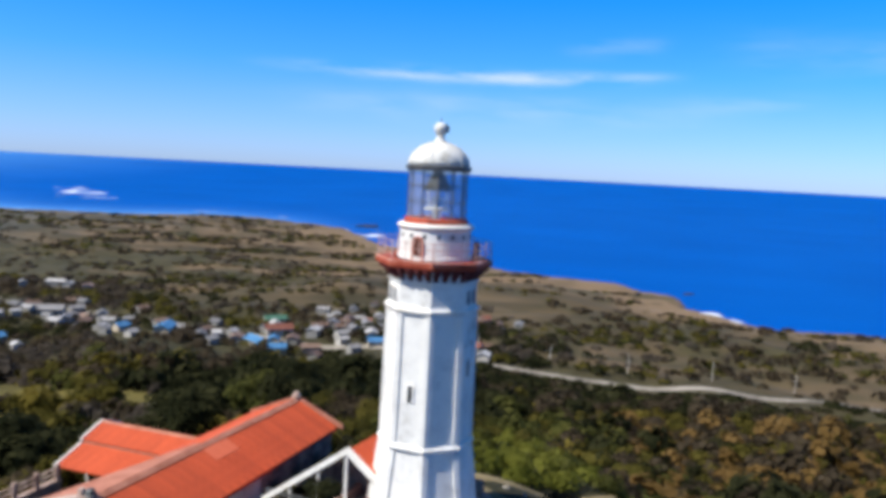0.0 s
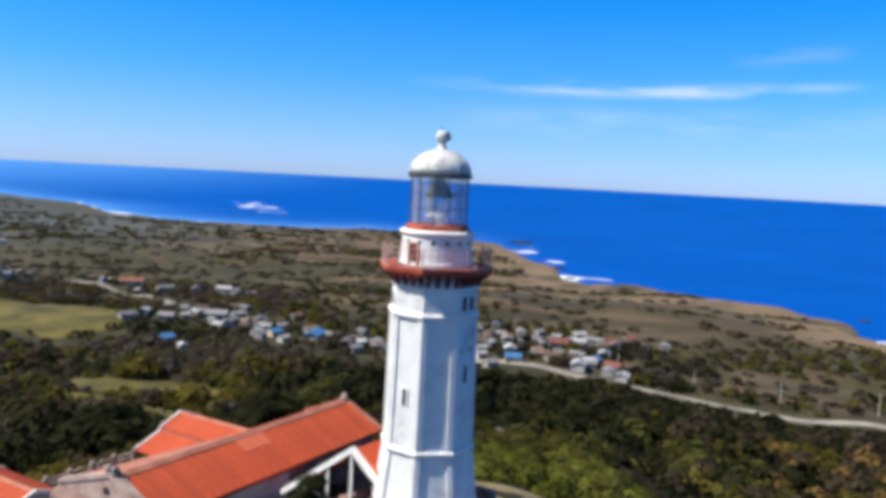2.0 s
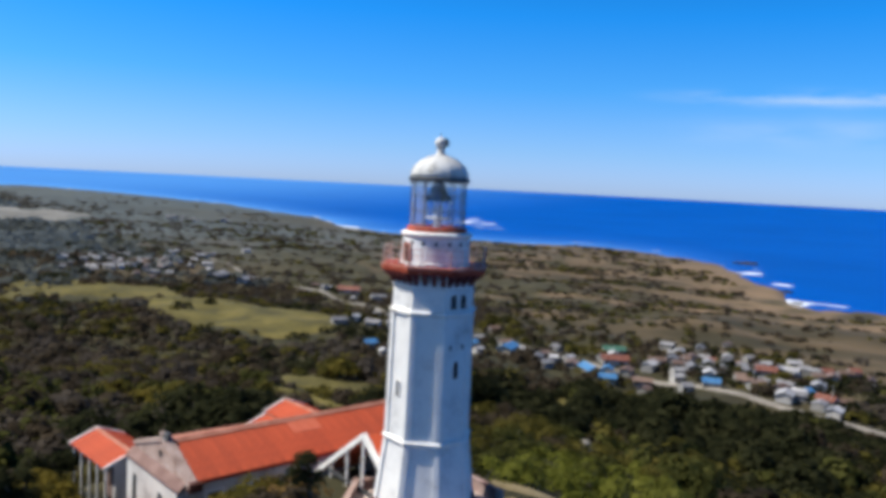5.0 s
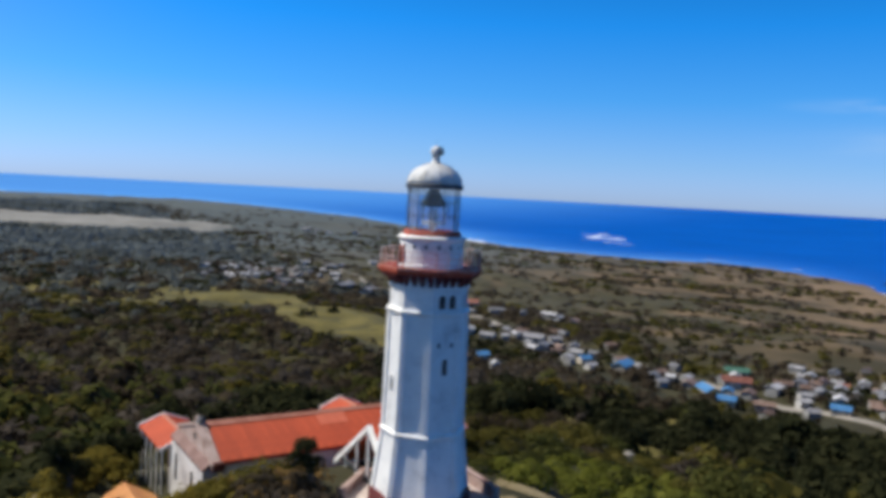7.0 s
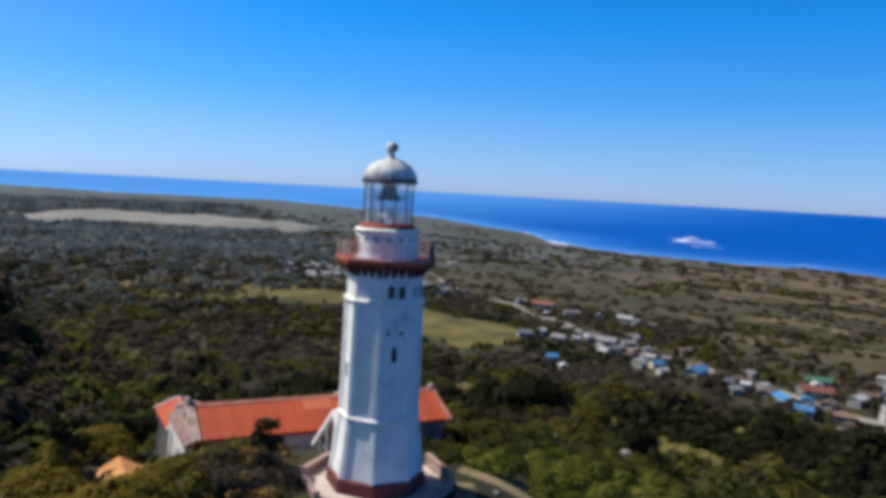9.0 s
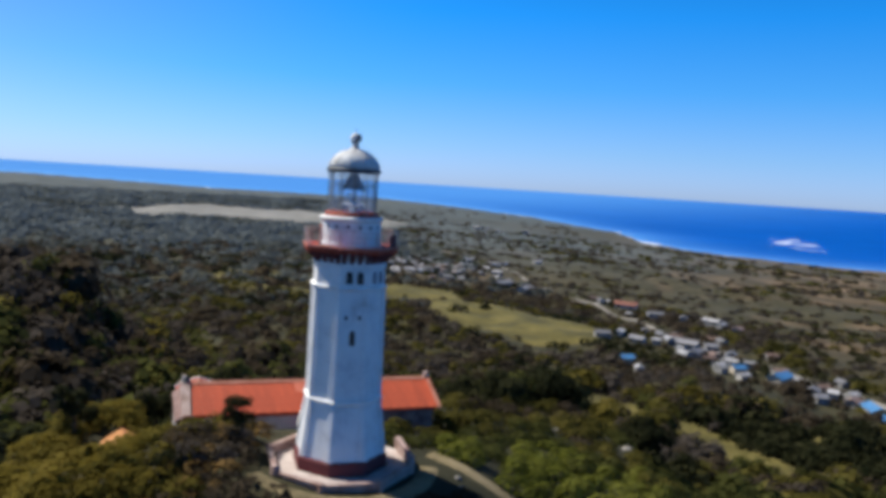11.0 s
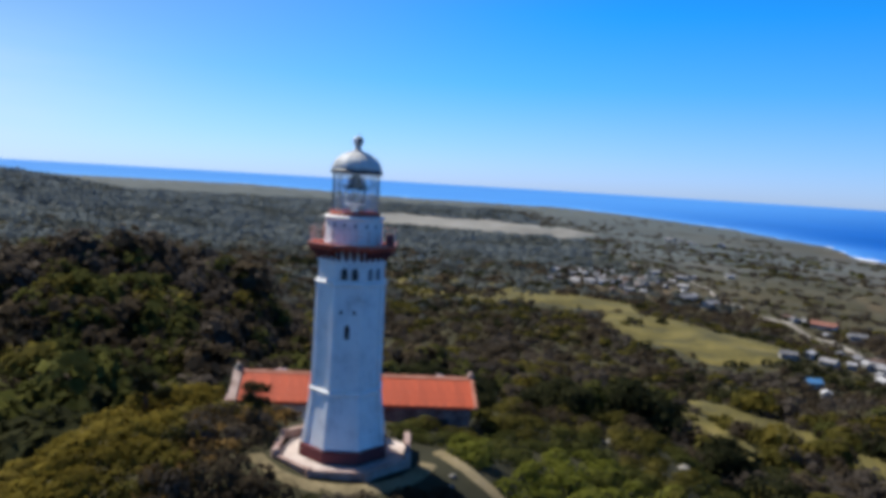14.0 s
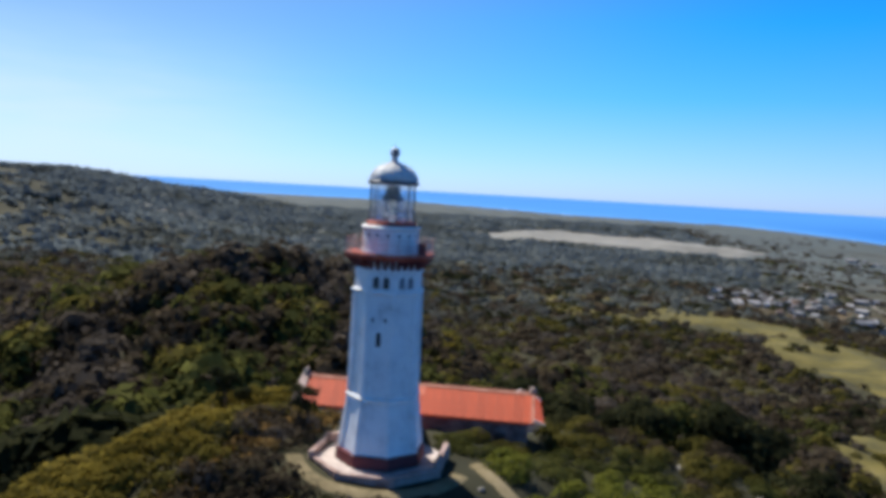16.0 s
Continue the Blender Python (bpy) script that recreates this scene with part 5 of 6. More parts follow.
def leaf_cards(centres, normals, sizes):
    """Uneven four-sided sprays of leaves round the given centres."""
    n = len(centres)
    ref = rng.normal(size=(n, 3))
    t = np.cross(normals, ref)
    t /= np.linalg.norm(t, axis=1, keepdims=True) + 1e-9
    b = np.cross(normals, t)
    quad = np.empty((n, 4, 3))
    for i, (p, q) in enumerate(((1, 0.1), (-0.1, 1), (-1, -0.1), (0.1, -1))):
        k = sizes * rng.uniform(0.55, 1.15, n)
        quad[:, i] = centres + t * (p * k)[:, None] + b * (q * k * 0.8)[:, None] + normals * (rng.uniform(-0.3, 0.15, n) * sizes)[:, None]
    return quad


def crowns(x, y, z, radius, height, cards, spray, lumps=3.0, ragged=1.0):
    """Leaf sprays for many crowns at once: lumpy domes of the given radius and height."""
    n = len(x)
    d = rng.normal(size=(n, cards, 3))
    d /= np.linalg.norm(d, axis=2, keepdims=True)
    d[..., 2] = np.where(d[..., 2] < -0.25, -d[..., 2], d[..., 2])
    ph = rng.uniform(0, 6.28, (n, 1, 3))
    lump = 1 + 0.22 * np.sin(lumps * d[..., 0] + ph[..., 0]) * np.cos(lumps * d[..., 1] + ph[..., 1]) + 0.12 * np.sin(5.5 * d[..., 2] + ph[..., 2])
    k = lump * rng.uniform(1.05 - 0.43 * ragged, 1.05, (n, cards))
    c = np.empty((n, cards, 3))
    c[..., 0] = x[:, None] + d[..., 0] * k * radius[:, None]
    c[..., 1] = y[:, None] + d[..., 1] * k * radius[:, None]
    c[..., 2] = z[:, None] + height[:, None] * (0.42 + 0.56 * d[..., 2] * k)
    nrm = d + rng.normal(scale=0.22 * ragged, size=d.shape)
    nrm[..., 2] += 0.2
    nrm /= np.linalg.norm(nrm, axis=2, keepdims=True)
    s = (radius[:, None] * spray * rng.uniform(0.7, 1.3, (n, cards)))
    return leaf_cards(c.reshape(-1, 3), nrm.reshape(-1, 3), s.ravel())


def quads_object(name, quads, mat):
    n = len(quads)
    me = bpy.data.meshes.new(name)
    me.vertices.add(n * 4)
    me.vertices.foreach_set("co", quads.reshape(-1).astype(np.float32))
    me.loops.add(n * 4)
    me.loops.foreach_set("vertex_index", np.arange(n * 4, dtype=np.int32))
    me.polygons.add(n)
    me.polygons.foreach_set("loop_start", np.arange(0, n * 4, 4, dtype=np.int32))
    me.update(calc_edges=True)
    me.validate()
    me.materials.append(mat)
    return new(name, me)


def house_uv(x, y):
    return 0.3404 * x + 0.9403 * y, -0.9403 * x + 0.3404 * y


def near_line(x, y, pts, w):
    hit = np.zeros(x.shape, bool)
    for (ax, ay), (bx, by) in zip(pts, pts[1:]):
        dx, dy = bx - ax, by - ay
        t = np.clip(((x - ax) * dx + (y - ay) * dy) / (dx * dx + dy * dy), 0, 1)
        hit |= np.hypot(x - ax - t * dx, y - ay - t * dy) < w
    return hit


def clear_of_works(x, y, pad):
    """True where nothing is built."""
    hu, hy = house_uv(x, y)
    ok = np.hypot(x, y) > 5.2 + pad
    ok &= ~((hu > -10.5 - pad) & (hu < 11.2 + pad) & (hy > 9.4 - pad) & (hy < 18.0 + pad))
    ok &= ~((hu > -11.0 - 0.5 * pad) & (hu < -3.4 + pad) & (hy > 17) & (hy < 33.5 + pad))
    ok &= ~((np.abs(hu - 8.0) < 5.2 + pad) & (hy > 17) & (hy < 31.2 + pad))
    ok &= ~((hu > -3.0 - pad) & (hu < 2.2 + pad) & (hy > -0.5) & (hy < 10))
    ok &= ~((hu > -5 - pad) & (hu < 5 + pad) & (hy > 17) & (hy < 27))
    ok &= np.hypot(x + 17.5, y + 7.6) > 2.8 + pad
    ok &= ~near_line(x, y, [(1.5, 6.4), (5, 7.2), (9, 9.8), (13, 13), (21, 16.5)], 0.3 + 0.7 * pad)
    ok &= ~((np.hypot(x, y) < 6.5 + pad) & (x > -1) & (y < 5))
    ok &= ~near_line(x, y, [(-14, -19.5), (-18, -15.8), (-22, -11.8), (-26.5, -7), (-30, -3)], 0.2 + 0.5 * pad)
    return ok


def clear_of_fields(x, y):
    ok = np.ones(x.shape, bool)
    for i, outline in enumerate(FIELDS):
        ok &= (inside(x, y, outline) < (3.5 if len(outline) != 7 else 1.0) + 3.0 * lattice(x / 14, y / 14, 31)) | (lattice(x / 9, y / 9, 32) > (0.0 if i == 4 else 0.66))
    # trees in front of the large meadows are cleared so the camera sees them
    for i, outline in enumerate(FIELDS[:4]):
        for k in (1.03, 1.06)[:1 if i > 1 else 2]:
            ok &= (inside(x * k, y * k, outline) < 3.0) | (lattice(x / 11, y / 11, 34) > 0.45)
    # thickets before each village house are cleared to open the camera's view of it
    for px, py in HOUSE_SPOTS:
        t = np.clip(((px - x) * px + (py - y) * py) / (px * px + py * py), 0, 0.016)
        ok &= np.hypot(x - px * (1 - t), y - py * (1 - t)) > 3.3
    return ok & ~near_line(x, y, ROAD, 6.5)


def scatter_box(x0, x1, y0, y1, step):
    gx, gy = np.meshgrid(np.arange(x0, x1, step), np.arange(y0, y1, step))
    gx, gy = gx.ravel() + rng.uniform(-0.6, 0.6, gx.size) * step, gy.ravel() + rng.uniform(-0.6, 0.6, gy.size) * step
    return gx, gy


def plant(name, label, x, y, radius, height, cards, spray, kinds, category="shrubs", ragged=1.0):
    """Plants crowns of several leaf colours; one object a colour."""
    z = ground_z(x, y)
    for key in LEAF:
        pick = kinds == key
        if pick.any():
            q = crowns(x[pick], y[pick], z[pick] - 0.15 * height[pick], radius[pick], height[pick] * 1.1, cards, spray, ragged=ragged)
            tagged(quads_object(name, q, LEAF[key]), label % {"gold": "golden sunburnt", "bare": "leafless grey-brown", "lush": "lush yellow-green", "dusty": "faintly haze-tinted grey-green", "silvery": "haze-tinted grey-green", "tan": "tan-brown dead", "straw": "sunburnt olive", "dark": "dark green", "dry": "dry brown", "olive": "olive yellow", "green": "fresh green"}[key], category, kind="stuff")


def kinds_by(v, cuts):
    """Leaf colours by a noise value."""
    out = np.full(v.shape, cuts[-1][0], dtype=object)
    for key, top in reversed(cuts[:-1]):
        out[v < top] = key
    return out


# shrubs on the hilltop and its upper slopes
x, y = scatter_box(-80, 45, -50, 85, 1.75)
r = np.hypot(x, y)
rr = np.sqrt(((x + 9) / 25) ** 2 + ((y - 1) / 31) ** 2)
north = smooth(1, 7, y) * smooth(-22, -9, x)
keep = clear_of_works(x, y, 0.9) & (rr < 2.2)
keep &= ~((y > 4) & (lattice(x / 5, y / 5, 40) < -0.4) & (r < 18))
x, y, r, rr, north = (a[keep] for a in (x, y, r, rr, north))
tall = 0.75 + 0.5 * lattice(x / 7, y / 7, 41) + 0.35 * rng.uniform(-1, 1, x.size)
rad = np.clip((1.4 - 0.35 * north) * (0.75 + 0.35 * tall), 0.55, 2.2)
hu, hy = house_uv(x, y)
low_front = smooth(-16, -13, hu) * smooth(-6, -9, hu) * smooth(7, 9, hy) * smooth(36, 32, hy)
between = smooth(1.5, 3, hu) * smooth(2, 4, hy) * smooth(10.5, 9, hy)
hgt = (1 - 0.5 * between) * (1 - 0.5 * np.exp(-(((x + 11.5) / 6) ** 2 + ((y + 10.5) / 4.5) ** 2))) * (1 - 0.5 * low_front) * np.clip(rad * (1.35 + 0.3 * tall) * (1 - 0.25 * north), 0.6, 3.4) * np.where(np.hypot(x, y) < 8.5, 0.5, 1) * (1 + 0.15 * np.exp(-(((x + 7) / 5) ** 2 + ((y + 10) / 4) ** 2)))
crest = -0.72 * x - 0.69 * y + 5 * smooth(-13, -22, y)
mound = smooth(2, -4, y) * smooth(9, 4, x) * smooth(33, 28, crest)
rad = rad * (1 - 0.3 * mound)
hgt = hgt * (1 - 0.3 * mound - 0.35 * mound * smooth(4, 12, crest) * (1 - 0.9 * smooth(17, 20, crest) * smooth(-14, -9, y)))
v = lattice(x / 9, y / 9, 42) + 0.35 * lattice(x / 3.5, y / 3.5, 43) + 0.12 * rng.uniform(-1, 1, x.size)
kinds = np.where(north > 0.5, kinds_by(v, [("dark", -0.6), ("green", 0.4), ("olive", 0.95), ("dry", 9)]), kinds_by(v, [("dark", -0.6), ("dry", -0.25), ("olive", 0.15), ("straw", 9)]))
kinds = np.where((kinds == "dry") & (north < 0.5) & (rng.uniform(0, 1, x.size) < 0.12), "tan", kinds)
gilded = mound * smooth(5, 10, crest + 3 * lattice(x / 6, y / 6, 44))
scorched = mound * (1 - smooth(4, 9, crest + 3 * lattice(x / 6, y / 6, 44)))
roll = rng.uniform(0, 1, x.size)
kinds = np.where(roll < 0.9 * gilded, np.where(rng.uniform(0, 1, x.size) < 0.75, "gold", "straw"), kinds)
kinds = np.where(roll < 0.9 * scorched, rng.choice(np.array(["dry", "bare", "tan", "dry", "straw"], dtype=object), x.size), kinds)
# lush growth beside the terrace, towards the north-east
lush = smooth(-2, 1.5, x) * smooth(3, 6, y) * smooth(26, 19, y) * smooth(-0.8, -0.35, lattice(x / 6, y / 6, 45))
kinds = np.where(roll < 0.85 * lush, "lush", kinds)
keep = rng.uniform(0, 1, x.size) > 0.25 * mound
plant("hilltop_shrubs", "%s shrubs covering the top of the lighthouse hill", *(a[keep] for a in (x, y, rad, hgt)), 170, 0.15, kinds[keep], ragged=0.42)

# low brush that closes the gaps between the shrubs of the mound
x, y = scatter_box(-42, 10, -36, 4, 0.95)
crest = -0.72 * x - 0.69 * y + 5 * smooth(-13, -22, y)
keep = clear_of_works(x, y, 0.5) & (rng.uniform(0, 1, x.size) < smooth(2, -4, y) * smooth(9, 4, x) * smooth(31, 27, crest))
x, y, crest = x[keep], y[keep], crest[keep]
rad = 0.75 * (1 + 0.3 * rng.uniform(-1, 1, x.size))
tone = crest + 3 * lattice(x / 6, y / 6, 44) + 2 * rng.uniform(-1, 1, x.size)
kinds = kinds_by(tone, [("dry", 5), ("tan", 7.5), ("straw", 11), ("gold", 99)])
plant("mound_brush", "%s low brush closing the gaps on the mound", x, y, rad, 1.15 * rad, 26, 0.3, kinds, "brush", 0.6)


def sector(r0, r1, step, a0=38, a1=212):
    m = r1 + step
    x, y = scatter_box(-m, m, -m * 0.6, m, step)
    r, a = np.hypot(x, y), np.degrees(np.arctan2(y, x)) % 360
    k = (r >= r0) & (r < r1) & (a > a0) & (a < a1)
    return x[k], y[k]


# woods on the slopes, in the valley and on the hill behind
x, y = sector(45, 265, 3.9)
rr = np.sqrt(((x + 9) / 25) ** 2 + ((y - 1) / 31) ** 2)
west = smooth(-20, -120, x) * smooth(170, 60, y)
dens = 0.86 + 0.2 * west + 0.4 * lattice(x / 26, y / 26, 50)
keep = (rr > 1.9) & clear_of_fields(x, y) & (rng.uniform(0, 1, x.size) < dens) & (shore(x, y) > 12)
x, y, west = x[keep], y[keep], west[keep]
behind = smooth(-18, -30, x) * smooth(-125, -90, x) * smooth(95, 70, y) * smooth(-45, -25, y)
rad = (2.7 + 0.7 * west + 0.6 * behind) * (1 + 0.4 * lattice(x / 10, y / 10, 51) + 0.3 * rng.uniform(-1, 1, x.size)) * np.where(rng.uniform(0, 1, x.size) < 0.12, 1.6, 1)
hgt = rad * (1.4 + 0.4 * rng.uniform(-1, 1, x.size)) * (1 + 0.25 * west)
v = lattice(x / 34, y / 34, 52) + 0.45 * lattice(x / 13, y / 13, 53) + 0.12 * rng.uniform(-1, 1, x.size)
# dark share raised behind the house for crown shade, lowered far west for haze
kinds = kinds_by(v + 0.2 * smooth(-80, 80, x) - 0.1 * west - 0.35 * behind - 0.45 * smooth(40, 0, x) * smooth(50, 90, y) * smooth(-75, -45, x) + 0.3 * smooth(-130, -160, x), [("dark", 0.02), ("green", 0.16), ("dry", 0.5), ("olive", 0.75), ("straw", 9)])
gold = (kinds == "straw") | (kinds == "olive")
kinds = np.where(gold & (rng.uniform(0, 1, x.size) < 0.92 * smooth(-60, -95, x) * smooth(130, 90, y)), np.where(rng.uniform(0, 1, x.size) < 0.7, "dry", "green"), kinds)
kinds = np.where((kinds == "dark") & (rng.uniform(0, 1, x.size) < 0.85 * smooth(-105, -140, x)), np.where(rng.uniform(0, 1, x.size) < 0.1 + 0.4 * smooth(-150, -230, x), "bare", "dry"), kinds)
east_slope = smooth(15, 40, x) * smooth(150, 60, y)
kinds = np.where(rng.uniform(0, 1, x.size) < east_slope * smooth(-0.6, 0.1, lattice(x / 18, y / 18, 54)), np.where(rng.uniform(0, 1, x.size) < 0.7, "tan", "dry"), kinds)
kinds = np.where((kinds == "dark") & (rng.uniform(0, 1, x.size) < 0.7 * smooth(90, 240, np.hypot(x, y)) * smooth(160, -20, y)), "dry", kinds)
# golden brush, a dark hedge belt and greener ground north-east of the hill
brush = smooth(48, 62, x) * smooth(120, 142, y) * smooth(222, 205, y)
belt = smooth(-5, 15, x) * smooth(203, 212, y) * smooth(252, 240, y)
fresh = smooth(-12, 4, x) * smooth(62, 46, x) * smooth(135, 152, y) * smooth(198, 184, y)
roll = rng.uniform(0, 1, x.size)
kinds = np.where(roll < 0.85 * brush, rng.choice(np.array(["tan", "olive", "dry", "dry"], dtype=object), x.size), kinds)
kinds = np.where(roll < 0.8 * belt, np.where(rng.uniform(0, 1, x.size) < 0.5, "dark", "dry"), kinds)
kinds = np.where(roll < 0.7 * fresh, np.where(rng.uniform(0, 1, x.size) < 0.6, "green", "olive"), kinds)
# grey leafless thickets and olive patches, in clumps
inland = smooth(-10, -60, x)
clump = lattice(x / 11, y / 11, 57) + 0.5 * lattice(x / 24, y / 24, 58)
kinds = np.where((kinds != "dark") & (clump > 0.2) & (roll < 0.6 * inland), "bare", kinds)
kinds = np.where((kinds == "dry") & (clump < -0.3) & (roll < 0.75 * inland), np.where(clump < -0.55, "olive", "green"), kinds)
# leaf colour darkened for shade below the house, also north-east; lightened west for haze
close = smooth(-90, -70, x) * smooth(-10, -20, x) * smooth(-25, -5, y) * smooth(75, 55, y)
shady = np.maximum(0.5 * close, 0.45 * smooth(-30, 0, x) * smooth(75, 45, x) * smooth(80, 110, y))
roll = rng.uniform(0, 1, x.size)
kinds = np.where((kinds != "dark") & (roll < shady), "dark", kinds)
kinds = np.where((kinds == "dark") & (roll < 0.8 * smooth(-75, -105, x)), np.where(clump > 0, "bare", "green"), kinds)
hgt = np.where(near_line(x, y, [(420, 212), (145, 233), (57, 243), (-5, 262)], 16), 0.32 * hgt, hgt)
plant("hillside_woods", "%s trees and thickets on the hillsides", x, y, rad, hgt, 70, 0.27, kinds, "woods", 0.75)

# thickets on the slopes south and east of the hill
x, y = sector(45, 150, 4.2, -1, 361)
a = np.degrees(np.arctan2(y, x)) % 360
keep = ((a < 38) | (a > 212)) & (((x > 44) | (y < -49) | (x < -79)) | (((x + 9) / 25) ** 2 + ((y - 1) / 31) ** 2 > 4.7))
x, y = x[keep], y[keep]
rad = 2.7 * (1 + 0.3 * lattice(x / 12, y / 12, 55) + 0.2 * rng.uniform(-1, 1, x.size))
kinds = kinds_by(lattice(x / 30, y / 30, 56) + 0.3 * rng.uniform(-1, 1, x.size), [("dark", -0.1), ("dry", 0.2), ("olive", 9)])
plant("slope_thickets", "%s thickets on the slope below the hilltop", x, y, rad, rad * 1.25, 45, 0.3, kinds, "thickets")

# thickets of the plain
x, y = sector(265, 560, 5.6)
edge = shore(x, y)
dens = cover(x, y)
village = np.min([np.hypot(x - px, y - py) for px, py in HOUSE_SPOTS], 0) < 28
dens = dens * np.where(village, 1.0, 1 - 0.55 * smooth(240, 360, y + 0.5 * x))
keep = clear_of_fields(x, y) & (rng.uniform(0, 1, x.size) < dens) & (edge > 16)
x, y = x[keep], y[keep]
rad = 3.1 * (1 + 0.4 * lattice(x / 20, y / 20, 62) + 0.25 * rng.uniform(-1, 1, x.size))
hgt = rad * (1.0 + 0.25 * rng.uniform(-1, 1, x.size)) * (1 - 0.35 * smooth(360, 520, y))
v = lattice(x / 45, y / 45, 63) + 0.35 * lattice(x / 17, y / 17, 68) + 0.15 * rng.uniform(-1, 1, x.size)
kinds = kinds_by(v, [("dark", -0.12), ("olive", 0.1), ("dry", 9)])
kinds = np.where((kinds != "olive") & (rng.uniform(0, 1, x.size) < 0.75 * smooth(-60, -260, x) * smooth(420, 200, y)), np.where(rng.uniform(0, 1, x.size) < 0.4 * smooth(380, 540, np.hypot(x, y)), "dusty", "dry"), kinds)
clump = lattice(x / 18, y / 18, 59)
kinds = np.where((kinds == "dry") & (rng.uniform(0, 1, x.size) < 0.7 * smooth(-60, -160, x)), np.where(clump > 0, "bare", np.where(clump < -0.45, "olive", "dry")), kinds)
bare_side = smooth(180, 300, y + 0.5 * x)
kinds = np.where((kinds == "dark") & (rng.uniform(0, 1, x.size) < 0.4 * bare_side), np.where(rng.uniform(0, 1, x.size) < 0.5, "dry", "bare"), kinds)
hgt = np.where(near_line(x, y, [(420, 212), (145, 233), (57, 243), (-5, 262), (-35, 290)], 16), 0.32 * hgt, hgt)
plant("plain_thickets", "%s thickets scattered over the coastal plain", x, y, rad, hgt, 34, 0.33, kinds, "thickets", 0.7)

# low scrub in long bands over the open coastal plain
x, y = sector(285, 1500, 6.5, 35, 150)
r = np.hypot(x, y)
bands = lattice(x / 85, y / 20, 73) + 0.5 * lattice(x / 26, y / 9, 74)
keep = (bands > 0.22) & (smooth(180, 330, y + 0.5 * x) > 0.5) & (shore(x, y) > 45) & clear_of_fields(x, y) & (inside(x, y, FLAT) < -6)
keep &= rng.uniform(0, 1, x.size) < 0.75 - 0.5 * smooth(500, 1200, r)
x, y, r, bands = x[keep], y[keep], r[keep], bands[keep]
rad = (2.3 + 2.2 * smooth(400, 1200, r)) * (1 + 0.4 * rng.uniform(-1, 1, x.size))
kinds = kinds_by(bands + 0.35 * rng.uniform(-1, 1, x.size), [("bare", 0.35), ("dry", 0.55), ("olive", 0.75), ("green", 1.0), ("dark", 9)])
plant("plain_scrub", "%s low scrub in long bands over the coastal plain", x, y, rad, rad * 0.55, 18, 0.42, kinds, "scrub", 0.6)

# far scrub and hedges; distance haze is put into their pale leaf colours
x, y = sector(560, 2600, 13.0)
edge, r = shore(x, y), np.hypot(x, y)
bare = inside(x, y, FLAT) > -6
keep = (edge > 40 + 90 * smooth(-150, -350, x)) & ~bare & (rng.uniform(0, 1, x.size) < (0.95 - 0.74 * smooth(150, 420, y + 0.5 * x)) * cover(x, y))
x, y, r = x[keep], y[keep], r[keep]
rad = (7.2 + 3.5 * smooth(700, 2000, r)) * (1 + 0.35 * rng.uniform(-1, 1, x.size))
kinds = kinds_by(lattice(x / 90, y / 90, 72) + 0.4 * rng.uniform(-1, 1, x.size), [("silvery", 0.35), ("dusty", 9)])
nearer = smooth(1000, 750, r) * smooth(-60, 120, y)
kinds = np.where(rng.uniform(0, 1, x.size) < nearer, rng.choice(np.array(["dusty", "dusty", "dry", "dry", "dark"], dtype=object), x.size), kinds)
open_land = smooth(150, 420, y + 0.5 * x) > 0.5
kinds = np.where(open_land, np.where(rng.uniform(0, 1, x.size) < 0.6, "dry", "bare"), kinds)
rad = np.where(open_land, rad * 0.5, rad * 1.15)
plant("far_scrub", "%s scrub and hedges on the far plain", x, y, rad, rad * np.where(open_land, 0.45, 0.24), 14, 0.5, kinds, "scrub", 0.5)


def make_tree(height, spread, lobes, key, seed, cards=900):
    """A broad tree: tapered trunk, limbs, and leaf sprays in several lobes."""
    rr = random.Random(seed)
    tree = new("tree")
    bm = rod((0, 0, -0.6), (0.1, 0.05, height * 0.4), 0.09 * height ** 0.75, 0.05 * height ** 0.75, 8)
    tips = []
    for i in range(lobes):
        a = math.tau * i / lobes + rr.uniform(-0.4, 0.4)
        d = spread * rr.uniform(0.35, 0.62) if i else 0.1
        tips.append(Vector((d * math.cos(a), d * math.sin(a), height * (0.42 + 0.4 * ((i * 0.618) % 1)))))
    part("trunk", bm, M_BARK, tree)
    for tip in tips:
        mid = tip * 0.5 + Vector((0, 0, height * 0.16))
        bm = rod((0.08, 0.04, height * 0.34), mid, 0.035 * height ** 0.75, 0.025 * height ** 0.75, 6)
        rod(mid, tip, 0.025 * height ** 0.75, 0.012 * height ** 0.75, 5, bm)
        part("limb", bm, M_BARK, tree)
    c, rad = np.array([tuple(t) for t in tips]), np.array([spread * rr.uniform(0.5, 0.68) for _ in tips])
    q = crowns(c[:, 0], c[:, 1], c[:, 2] - rad * 0.62, rad, rad * 1.45, cards // lobes, 0.17)
    crown = quads_object("crown", q, LEAF[key])
    crown.parent = tree
    return tree


TREES = [("dark", 7.5, 4.2, 6), ("dark", 6.0, 3.6, 5), ("green", 5.5, 3.4, 5), ("olive", 5.0, 3.4, 5), ("dry", 5.2, 3.2, 5), ("dark", 4.0, 2.6, 4), ("dark", 4.5, 1.5, 4)]
WORDS = {"dark": "dark green broad-crowned tree on the hillside", "green": "fresh green leafy tree on the slope", "olive": "olive-yellow bushy tree on the slope", "dry": "dry brown half-bare tree on the slope"}
protos = [tagged(make_tree(h, s, n, k, 100 + i), WORDS[k], "tree", "trees of the hill") for i, (k, h, s, n) in enumerate(TREES)]
